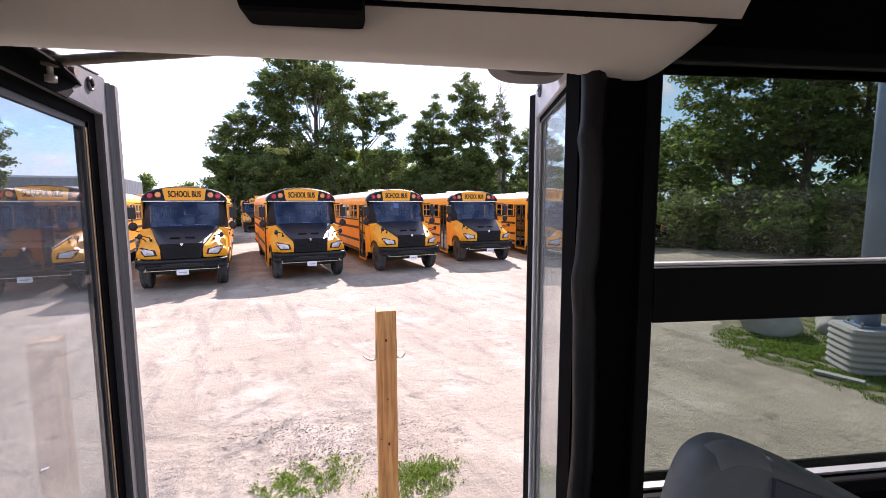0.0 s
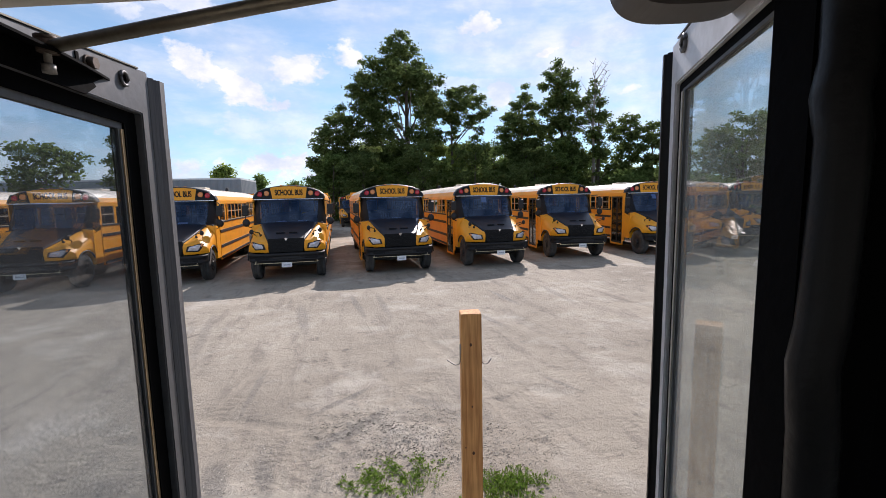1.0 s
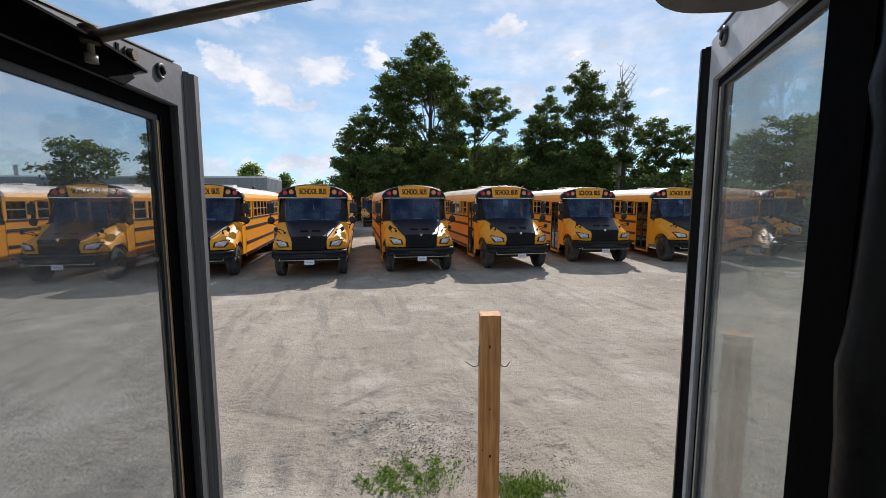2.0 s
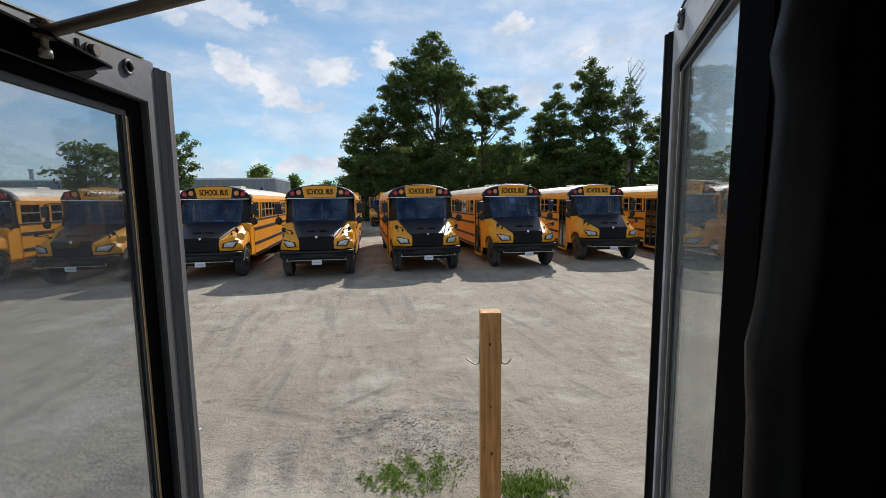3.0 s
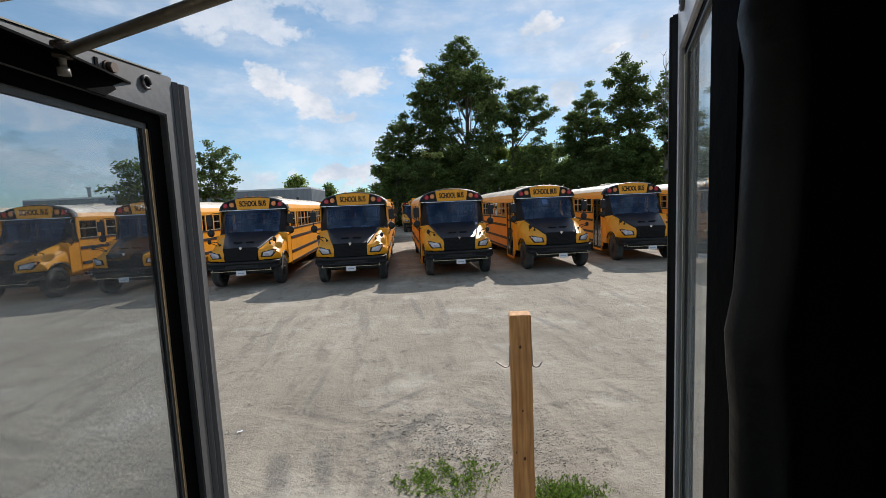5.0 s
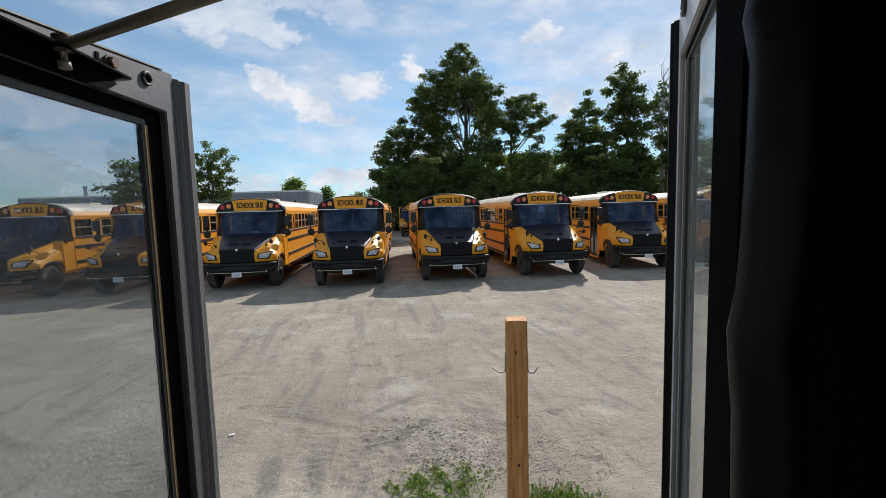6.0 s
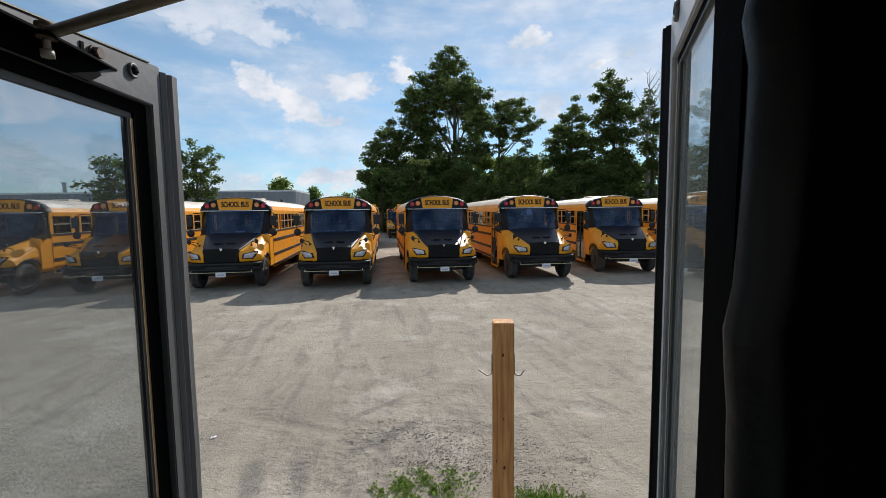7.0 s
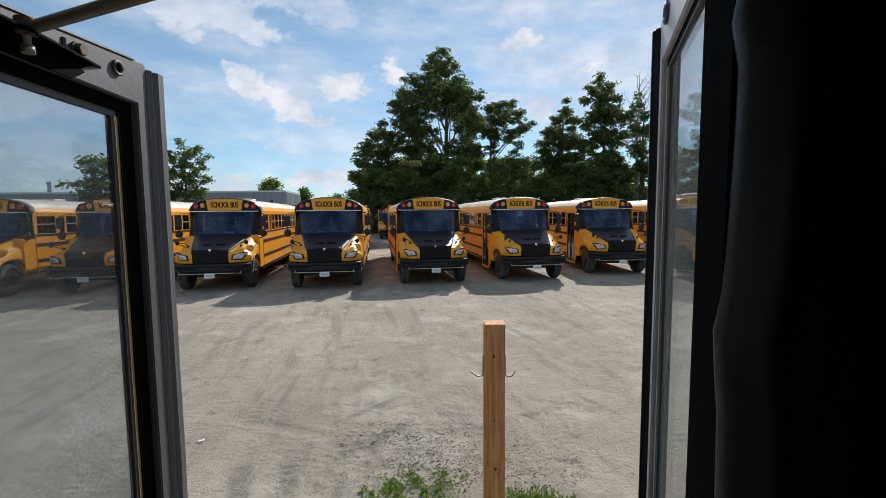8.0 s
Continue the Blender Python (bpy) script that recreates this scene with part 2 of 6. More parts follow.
def lettering(name, text, size, material, parent, m, extrude=0.004, squeeze=1.0):
    cu = bpy.data.curves.new(name, "FONT")
    cu.body, cu.size, cu.extrude, cu.align_x, cu.align_y, cu.offset = text, size, extrude, "CENTER", "CENTER", size * 0.022
    tmp = bpy.data.objects.new(name, cu)
    scene.collection.objects.link(tmp)
    bpy.context.view_layer.update()
    me = bpy.data.meshes.new_from_object(tmp.evaluated_get(bpy.context.evaluated_depsgraph_get()))
    bpy.data.objects.remove(tmp)
    # a bold face: the outline struck twice, side by side
    bm = bmesh.new()
    bm.from_mesh(me)
    for v in bm.verts:
        v.co.x -= size * 0.022
    bm.from_mesh(me)
    for v in list(bm.verts)[len(me.vertices):]:
        v.co += Vector((size * 0.022, 0, 0.001))
    bm.to_mesh(me)
    bm.free()
    me.transform(m @ Matrix.Diagonal((squeeze, 1, 1, 1)))
    me.materials.clear(); me.materials.append(material)
    ob = new(name, me)
    ob.parent = parent
    return ob


# ---------------------------------------------------------------- ground
# damp hollows and tyre tracks: centre, half length, half width, heading, strength
WET = ((-2.2, 3.22, 0.42, 0.13, 32, 0.95), (-1.85, 3.5, 0.35, 0.10, 40, 0.8), (-2.87, 2.8, 0.5, 0.10, 102, 0.9), (-3.28, 2.8, 0.4, 0.14, 104, 0.75), (-2.4, 2.5, 0.25, 0.06, 80, 0.8), (-4.3, 2.7, 0.5, 0.3, 60, 0.7),
       (-2.15, 4.05, 0.55, 0.07, 38, 0.9), (-1.69, 9.0, 1.5, 0.10, 95, 0.8), (-1.1, 8.8, 1.5, 0.10, 91, 0.7), (-2.88, 8.3, 1.6, 0.14, 96, 0.7), (-3.25, 4.7, 0.8, 0.06, 86, 0.75),
       (0.83, 7.0, 0.85, 0.10, 103, 0.8), (0.7, 3.7, 0.4, 0.05, 112, 0.7), (1.87, 8.7, 1.1, 0.10, 94, 0.8), (-1.15, 3.75, 0.4, 0.10, 132, 0.6), (-4.6, 7.5, 1.8, 0.12, 98, 0.6), (3.3, 8.6, 1.6, 0.12, 84, 0.6))


def ground_material():
    m = bpy.data.materials.new("packed_gravel")
    m.use_nodes = True
    nt = m.node_tree
    N, L = nt.nodes.new, nt.links.new
    p = nt.nodes["Principled BSDF"]
    tc = N("ShaderNodeTexCoord")

    def noise_at(sc, detail=6, rough=0.6, stretch=None, turn=0):
        n = N("ShaderNodeTexNoise")
        n.inputs["Scale"].default_value, n.inputs["Detail"].default_value, n.inputs["Roughness"].default_value = sc, detail, rough
        if stretch:
            mp = N("ShaderNodeMapping"); mp.inputs["Scale"].default_value = stretch; mp.inputs["Rotation"].default_value = (0, 0, radians(turn))
            L(tc.outputs["Object"], mp.inputs[0]); L(mp.outputs[0], n.inputs["Vector"])
        else:
            L(tc.outputs["Object"], n.inputs["Vector"])
        return n.outputs["Fac"]

    def ramp(fac, stops):
        r = N("ShaderNodeValToRGB")
        els = r.color_ramp.elements
        while len(els) < len(stops):
            els.new(0.5)
        for e, (pos, c) in zip(els, stops):
            e.position, e.color = pos, (*c, 1) if isinstance(c, tuple) else (c, c, c, 1)
        L(fac, r.inputs[0])
        return r.outputs[0]

    def mix(fac, a, b, blend="MIX"):
        x = N("ShaderNodeMix"); x.data_type = "RGBA"; x.blend_type = blend
        if isinstance(fac, float):
            x.inputs[0].default_value = fac
        else:
            L(fac, x.inputs[0])
        for slot, v in ((6, a), (7, b)):
            if isinstance(v, tuple):
                x.inputs[slot].default_value = (*v, 1)
            else:
                L(v, x.inputs[slot])
        return x.outputs[2]

    base = ramp(noise_at(0.35), [(0.3, (0.29, 0.251, 0.197)), (0.55, (0.40, 0.350, 0.276)), (0.75, (0.47, 0.414, 0.331))])
    grit = ramp(noise_at(60, 4, 0.7), [(0.3, 0.80), (0.55, 1.0), (0.75, 1.13)])
    col = mix(1.0, base, grit, "MULTIPLY")
    crumb = ramp(noise_at(16, 7, 0.72), [(0.40, 0.45), (0.58, 1.0)])
    streak = ramp(noise_at(1.1, 9, 0.72, (2.6, 0.5, 1), 10), [(0.52, 0.0), (0.60, 0.6), (0.72, 0.95)])
    col = mix(mix(1.0, streak, crumb, "MULTIPLY"), col, (0.21, 0.185, 0.155))
    cross = ramp(noise_at(1.2, 9, 0.74, (0.6, 3.4, 1), -32), [(0.56, 0.0), (0.70, 0.65)])
    col = mix(mix(1.0, cross, crumb, "MULTIPLY"), col, (0.22, 0.195, 0.165))
    damp = ramp(noise_at(2.6, 8, 0.7), [(0.58, 0.0), (0.66, 0.75)])
    col = mix(damp, col, (0.18, 0.16, 0.135))
    specks = ramp(noise_at(13, 7, 0.75), [(0.60, 0.0), (0.68, 0.75)])
    where = ramp(noise_at(0.9, 5, 0.6), [(0.50, 0.0), (0.60, 1.0)])
    col = mix(mix(1.0, specks, where, "MULTIPLY"), col, (0.14, 0.12, 0.10))
    pale = ramp(noise_at(0.8, 7, 0.6), [(0.52, 0.0), (0.68, 0.75)])
    col = mix(pale, col, (0.515, 0.47, 0.395))
    # damp hollows with a slight sheen
    wet, wet_noise = None, noise_at(5, 9, 0.82)
    for wx, wy, rx, ry, turn, deep in WET:
        mp, ln, mr = N("ShaderNodeMapping"), N("ShaderNodeVectorMath"), N("ShaderNodeMapRange")
        mp.vector_type = "TEXTURE"
        mp.inputs["Location"].default_value, mp.inputs["Scale"].default_value, mp.inputs["Rotation"].default_value = (wx, wy, 0), (rx, ry, 1), (0, 0, radians(turn))
        ln.operation = "LENGTH"
        L(tc.outputs["Object"], mp.inputs[0]); L(mp.outputs[0], ln.inputs[0])
        ad = N("ShaderNodeMath"); ad.operation = "ADD"
        L(ln.outputs["Value"], ad.inputs[0]); L(wet_noise, ad.inputs[1])
        mr.inputs[1].default_value, mr.inputs[2].default_value, mr.inputs[3].default_value, mr.inputs[4].default_value = 1.0, 1.55, deep * 0.9, 0.0
        L(ad.outputs[0], mr.inputs[0])
        if wet is None:
            wet = mr.outputs[0]
        else:
            mxn = N("ShaderNodeMath"); mxn.operation = "MAXIMUM"
            L(wet, mxn.inputs[0]); L(mr.outputs[0], mxn.inputs[1])
            wet = mxn.outputs[0]
    broken = ramp(noise_at(24, 8, 0.78), [(0.40, 0.40), (0.52, 0.85), (0.62, 1.0)])
    col = mix(mix(1.0, wet, broken, "MULTIPLY"), col, (0.17, 0.158, 0.135))
    rr = N("ShaderNodeMapRange"); rr.inputs[3].default_value, rr.inputs[4].default_value = 0.9, 0.72
    L(wet, rr.inputs[0]); L(rr.outputs[0], p.inputs["Roughness"])
    L(col, p.inputs["Base Color"])
    p.inputs["Specular IOR Level"].default_value = 0.25
    add = N("ShaderNodeMath"); add.operation = "ADD"
    L(noise_at(70, 4, 0.7), add.inputs[0])
    big = N("ShaderNodeMath"); big.operation = "MULTIPLY"; big.inputs[1].default_value = 3.5
    mid = N("ShaderNodeMath"); mid.operation = "MULTIPLY_ADD"; mid.inputs[1].default_value = 2.2
    L(noise_at(17, 7, 0.68), mid.inputs[0]); L(big.outputs[0], mid.inputs[2])
    L(noise_at(4.5, 6, 0.6), big.inputs[0]); L(mid.outputs[0], add.inputs[1])
    b = N("ShaderNodeBump"); b.inputs["Strength"].default_value = 0.55; b.inputs["Distance"].default_value = 0.02
    L(add.outputs[0], b.inputs["Height"]); L(b.outputs[0], p.inputs["Normal"])
    return m


GRAVEL = ground_material()


def fill(lo, hi, step):
    return [lo + (hi - lo) * i / round((hi - lo) / step) for i in range(round((hi - lo) / step) + 1)]


TREADS = ((-3.05, 1.9, -2.72, 3.4, 0.13), (-2.7, 2.85, -0.9, 4.5, 0.16), (-4.7, 2.1, -4.3, 5.2, 0.13), (-1.9, 2.75, 0.1, 3.7, 0.15), (-3.6, 3.4, -3.2, 6.2, 0.12), (-0.2, 2.4, 0.7, 4.4, 0.13))


def ground_height(x, y):
    """Shallow ruts and trampled clods on the near part of the yard."""
    edge = min(1, max(0, min(x + 8, 6 - x, y - 0.6, 11.2 - y) / 1.2))
    if edge <= 0:
        return 0.0
    p = Vector((x, y, 0))
    h = 0.010 * noise.noise(p * 0.8) + 0.006 * noise.noise(p * 3.1)
    rut = noise.noise(Vector((x * 2.6 + 0.35 * y, y * 0.22, 4)))
    h -= 0.014 * max(0, rut - 0.22) / 0.3
    near = max(0, 1 - math.hypot((x + 1.6) / 2.0, (y - 3.1) / 1.2))
    h += near * (0.020 * noise.noise(p * 7 + Vector((3, 0, 0))) + 0.016 * noise.noise(p * 14 + Vector((0, 5, 0))))
    for xa, ya, xb, yb, wd in TREADS:
        dx, dy = xb - xa, yb - ya
        ln = math.hypot(dx, dy)
        u = ((x - xa) * dx + (y - ya) * dy) / ln
        v = ((x - xa) * dy - (y - ya) * dx) / ln + 0.05 * math.sin(u * 1.7)
        if -0.1 < u < ln + 0.1 and abs(v) < wd:
            k = (1 - abs(v) / wd) ** 0.5 * (0.55 + 0.8 * noise.noise(Vector((u * 1.1, xa, 2))))
            bars = math.sin((u + 0.6 * abs(v)) * 2 * math.pi / 0.11)
            h += max(0, k) * (0.009 * (1 if bars > 0.2 else -1) - 0.007) + 0.006 * math.exp(-((abs(v) - wd) / 0.05) ** 2)
    slant = noise.noise(Vector((x * 0.7 - y * 0.5, (x * 0.5 + y * 0.9) * 3.0, 9)))
    h -= 0.016 * max(0, slant - 0.25) / 0.3 * max(0, 1 - abs(y - 3.8) / 2.6)
    return edge * h


bm = bmesh.new()
xs = [-2500, -300, -80, -30, -14] + fill(-8, -4.2, 0.10) + fill(-4.16, 0.8, 0.032) + fill(0.9, 6, 0.10) + [14, 30, 80, 300, 2500]
ys = [-2500, -300, -80, -30, -14, -7, -3] + fill(0.6, 1.8, 0.15) + fill(1.83, 4.6, 0.032) + fill(4.7, 11.2, 0.10) + [30, 80, 300, 2500]
grid(bm, [[(x, y, ground_height(x, y)) for x in xs] for y in ys])
tagged(part("ground", bm, GRAVEL, smooth=True), "packed beige gravel yard with tyre tracks", "ground", kind="structure")


# ---------------------------------------------------------------- school bus
# black hood paint, its base tinted blue for the sky it mirrors
HOOD_PAINT = mat("sky_blue_black_hood_paint", (0.004, 0.006, 0.013), 0.40, var=0.2, scale=3, spec=0.42)
ARM = mat("faded_arm_paint", (0.70, 0.58, 0.36), 0.5)
SASH = mat("dull_aluminium_sash", (0.42, 0.36, 0.26), 0.5, 0.2, var=0.1)
ARCH = [(1.2, 2.45), (1.19, 2.58), (1.13, 2.72), (1.0, 2.84), (0.78, 2.93), (0.5, 2.99), (0.25, 3.02), (0.0, 3.03)]
ARCH = ARCH + [(-x, z) for x, z in ARCH[-2::-1]]
REAR = 11.2          # rear of the body behind the bumper
WIN0, PITCH, NWIN = 3.32, 0.72, 10


def tyre_mesh(bm, cx, cy, cz, r, w):
    """Tyre as a turned ring with rounded shoulders and tread grooves, axle along x."""
    prof = [(-0.5, 0.60), (-0.5, 0.86), (-0.44, 0.95), (-0.34, 1.0), (-0.12, 1.0), (-0.1, 0.975), (-0.06, 0.975), (-0.04, 1.0),
            (0.04, 1.0), (0.06, 0.975), (0.1, 0.975), (0.12, 1.0), (0.34, 1.0), (0.44, 0.95), (0.5, 0.86), (0.5, 0.60), (0.3, 0.56), (-0.3, 0.56)]
    seg = 28
    rows = [[(cx + a * w, cy + q * r * math.cos(t), cz + q * r * math.sin(t)) for a, q in prof] for t in [2 * math.pi * k / seg for k in range(seg + 1)]]
    grid(bm, rows, True, True)
    bmesh.ops.remove_doubles(bm, verts=bm.verts, dist=1e-5)
    return bm


def make_wheel(bus, side, y, dual):
    x = side * (0.99 if not dual else 1.02)
    r, w = 0.505, 0.28
    wheel = part("wheel", tyre_mesh(bmesh.new(), x, y, r, r, w), RUBBER, bus, "dusty black tyre")
    if dual:
        part("inner_tyre", tyre_mesh(bmesh.new(), x - side * 0.33, y, r, r, w), RUBBER, wheel)
    bm = bmesh.new()
    o = x + side * 0.10
    tube(bm, [(x - 0.1, y, r), (o, y, r)], [0.29, 0.30], 24)
    tube(bm, [(o - side * 0.02, y, r), (o + side * 0.035, y, r)], [0.31, 0.295], 24)
    tube(bm, [(o, y, r), (o + side * 0.08, y, r)], [0.12, 0.09], 16)
    for k in range(8):
        a = 2 * math.pi * k / 8
        tube(bm, [(o + side * 0.03, y + 0.17 * math.cos(a), r + 0.17 * math.sin(a)), (o + side * 0.06, y + 0.17 * math.cos(a), r + 0.17 * math.sin(a))], 0.018, 6)
    part("rim", bm, RIM, wheel)


def make_fender(bus, side):
    """Yellow front wing: from the hood's edge over the shoulder and down to the wheel arch."""
    def hood_half(y):
        return 0.53 + 0.33 * min(1, max(0, (y - 0.1) / 1.25)) ** 0.9

    def hood_z(y):
        return 1.265 + 0.44 * min(1, max(0, (y - 0.1) / 1.25))

    bm = bmesh.new()
    rows = []
    n = 15
    for i in range(n):
        v = i / (n - 1)
        row = []
        for u, (fx, dz) in enumerate(((0.0, 0.0), (0.16, 0.0), (0.36, 0.026), (0.56, 0.08), (0.75, 0.16), (0.9, 0.25), (1.0, 0.36), (1.03, 0.5))):
            xi = 0.55 + fx * 0.60
            yf = 0.10 + 0.34 * fx ** 2.2
            y = yf + (1.42 - yf) * v
            x = hood_half(y) + (1.15 - hood_half(y)) * min(fx, 1) + (0.01 if fx > 1 else 0)
            z = hood_z(y) - dz * (0.35 + 0.65 * (1.15 - hood_half(y)) / 0.62) - 0.05 * fx * v
            row.append((side * x, y, z))
        # down to the arch
        y = row[-1][1]
        arch = 0.505 + math.sqrt(max(0, 0.61 ** 2 - (y - 0.91) ** 2)) if abs(y - 0.91) < 0.61 else 0.62
        zt = row[-1][2]
        zb = min(max(arch, 0.62), zt - 0.02)
        row.append((side * 1.165, y, (zt + zb) / 2))
        row.append((side * 1.165, y, zb))
        row.append((side * 1.06, y, zb + 0.01))
        row.append((side * 0.72, y, zb + 0.06))
        rows.append(row)
    grid(bm, rows)
    # nose face under the leading edge
    top = rows[0][:8]
    lines = []
    for t in (0, 0.25, 0.5, 0.75, 1.0):
        lines.append([(p[0], p[1] + 0.035 * math.sin(t * math.pi) * -1 + 0.02 * t, p[2] + (0.92 - p[2]) * t) for p in top])
    grid(bm, lines)
    part("fender", bm, YELLOW, bus, smooth=True)
    # lip round the wheel opening
    bm = bmesh.new()
    tube(bm, [(side * 1.17, 0.91 + 0.60 * math.cos(a), 0.505 + 0.60 * math.sin(a)) for a in [math.radians(q) for q in range(8, 173, 12)]], 0.022, 6)
    part("wheel_arch_lip", bm, BLACK_TRIM, bus)
    # slanted headlamp, set in a dark bezel
    pts = [(0.62, 1.02), (0.66, 1.17), (0.98, 1.24), (1.05, 1.22), (1.0, 1.10), (0.92, 1.00)]

    def skin(x, lift):
        fx = min(1, max(0, (x - 0.55) / 0.60))
        return 0.10 + 0.34 * fx ** 2.2 - 0.022 - lift
    for nm, grow, lift, mt, lab in (("headlight_bezel", 1.06, 0.012, BLACK_TRIM, ""), ("headlight", 0.76, 0.03, HEAD_LENS, "clear headlight lens")):
        cx, cz = 0.83, 1.12
        bm = bmesh.new()
        q = [(cx + (x - cx) * grow, cz + (z - cz) * grow) for x, z in pts]
        f = [bm.verts.new((side * x, skin(x, lift), z)) for x, z in q]
        b = [bm.verts.new((side * x, skin(x, -0.05), z)) for x, z in q]
        c = bm.verts.new((side * cx, skin(cx, lift + 0.012), cz))
        for i in range(6):
            j = (i + 1) % 6
            bm.faces.new((f[i], f[j], c)); bm.faces.new((f[i], b[i], b[j], f[j]))
        part(nm, bm, mt, bus, lab)
    part("turn_signal", prism(bmesh.new(), [(side * x, z) for x, z in ((0.985, 1.15), (1.0, 1.225), (1.045, 1.215), (1.02, 1.15))], "y", skin(1.01, 0.036), skin(1.01, 0.0)), AMBER_LENS, bus)


def make_mirrors(bus, side):
    bm = bmesh.new()
    box(bm, side * 1.35 - 0.10, side * 1.35 + 0.10, 1.28, 1.37, 2.03, 2.38, 0.03)
    big = part("side_mirror", bm, BLACK_TRIM, bus, "black rectangular side mirror")
    part("mirror_glass", boxm(side * 1.35 - 0.085, side * 1.35 + 0.085, 1.371, 1.376, 2.06, 2.35), CHROME, big)
    bm = bmesh.new()
    bmesh.ops.create_uvsphere(bm, u_segments=14, v_segments=8, radius=1, matrix=Matrix.Translation((side * 1.34, 1.33, 1.80)) @ Matrix.Diagonal((0.12, 0.06, 0.13, 1)))
    part("convex_mirror", bm, BLACK_TRIM, bus, smooth=True)
    bm = bmesh.new()
    tube(bm, [(side * 1.15, 1.75, 2.48), (side * 1.28, 1.5, 2.48), (side * 1.36, 1.36, 2.44), (side * 1.36, 1.36, 1.72), (side * 1.25, 1.45, 1.64), (side * 1.12, 1.55, 1.62)], 0.016, 6)
    part("mirror_arm", bm, BLACK_TRIM, bus)
    # crossview mirror on the wing
    bm = bmesh.new()
    bmesh.ops.create_uvsphere(bm, u_segments=14, v_segments=8, radius=1, matrix=Matrix.Translation((side * 1.02, 0.32, 1.56)) @ Matrix.Diagonal((0.06, 0.05, 0.08, 1)))
    part("crossview_mirror", bm, BLACK_TRIM, bus, smooth=True)
    bm = bmesh.new()
    tube(bm, [(side * 0.80, 0.55, 1.40), (side * 0.82, 0.45, 1.52), (side * 0.99, 0.34, 1.57)], 0.015, 6)
    tube(bm, [(side * 0.92, 0.75, 1.36), (side * 0.98, 0.6, 1.46), (side * 1.01, 0.34, 1.52)], 0.013, 6)
    tube(bm, [(side * 0.80, 0.56, 1.36), (side * 0.80, 0.55, 1.46)], 0.035, 8)
    part("crossview_bracket", bm, BLACK_TRIM, bus)


def make_side(bus, side):
    """Side wall with its window band, rails and, on the kerb side, the entrance."""
    s = side
    door = (1.98, 3.06) if side < 0 else None

    def slab(bm, y0, y1, z0, z1, x0=1.165, x1=1.2):
        a, b = sorted((s * x0, s * x1))
        box(bm, a, b, y0, y1, z0, z1)

    bm = bmesh.new()
    y_start = door[1] if door else 1.9
    # lower panel, broken by the rear wheel opening
    slab(bm, y_start, 7.65, 0.52, 1.84); slab(bm, 7.65, 8.95, 1.08, 1.84); slab(bm, 8.95, REAR, 0.52, 1.84)
    if door:
        slab(bm, 1.86, door[0], 0.45, 2.5)
    else:
        slab(bm, 1.86, 1.98, 1.84, 2.5); slab(bm, 2.86, 3.02, 1.84, 2.5)
    slab(bm, 1.86, REAR, 2.5, 2.56)
    for k in range(NWIN + 1):
        y = WIN0 + k * PITCH
        slab(bm, y - 0.035, y + 0.035, 1.84, 2.5)
    slab(bm, WIN0 + NWIN * PITCH, REAR, 1.84, 2.5)
    part("side_wall", bm, YELLOW, bus)
    for z, h in ((1.82, 0.05), (1.50, 0.10), (0.98, 0.10), (0.60, 0.09)):
        bm = bmesh.new()
        ya = y_start + 0.04
        for a, b in ((ya, 7.6), (9.0, REAR)) if z < 1.05 else ((ya, REAR),):
            p, q = sorted((s * 1.2, s * 1.222))
            box(bm, p, q, a, b, z - h / 2, z + h / 2, 0.008)
        part("rub_rail", bm, BLACK_TRIM, bus, "black rub rail")
    spans = [(WIN0 + k * PITCH + 0.035, WIN0 + (k + 1) * PITCH - 0.035) for k in range(NWIN)]
    if not door:
        spans.append((1.98, 2.86))
    for a, b in spans:
        bm = bmesh.new()
        for y0, y1, z0, z1 in ((a, a + 0.025, 1.84, 2.5), (b - 0.025, b, 1.84, 2.5), (a, b, 1.84, 1.865), (a, b, 2.475, 2.5), (a, b, 2.155, 2.19)):
            p, q = sorted((s * 1.17, s * 1.195))
            box(bm, p, q, y0, y1, z0, z1)
        win = part("side_window", bm, SASH, bus, "split sash side window")
        p, q = sorted((s * 1.178, s * 1.184))
        for z0, z1 in ((1.865, 2.155), (2.19, 2.475)):
            part("pane", boxm(p, q, a + 0.025, b - 0.025, z0, z1), SIDE_GLASS, win)
    if door:
        a, b = door
        bm = bmesh.new()
        for y0, y1, z0, z1 in ((a, a + 0.05, 0.25, 2.5), (b - 0.05, b, 0.25, 2.5), (a, b, 2.42, 2.5), (a, b, 0.25, 0.33)):
            box(bm, -1.215, -1.16, y0, y1, z0, z1, 0.008)
        entrance = part("entrance_door", bm, YELLOW, bus, "yellow framed glazed folding entrance door")
        mid = (a + b) / 2
        for y0, y1 in ((a + 0.05, mid - 0.01), (mid + 0.01, b - 0.05)):
            bm = bmesh.new()
            for q0, q1, z0, z1 in ((y0, y0 + 0.05, 0.33, 2.42), (y1 - 0.05, y1, 0.33, 2.42), (y0, y1, 2.36, 2.42), (y0, y1, 0.33, 0.42), (y0, y1, 1.28, 1.36)):
                box(bm, -1.20, -1.17, q0, q1, z0, z1)
            part("door_leaf", bm, BLACK_TRIM, entrance)
            for z0, z1 in ((0.42, 1.28), (1.36, 2.36)):
                part("door_pane", boxm(-1.188, -1.182, y0 + 0.05, y1 - 0.05, z0, z1), SIDE_GLASS, entrance)
        part("step_well", prism(bmesh.new(), [(2.0, 0.3), (3.04, 0.3), (3.04, 0.9), (2.9, 0.9), (2.9, 0.32), (2.0, 0.32)], "x", -1.15, -0.6), INNER, bus)


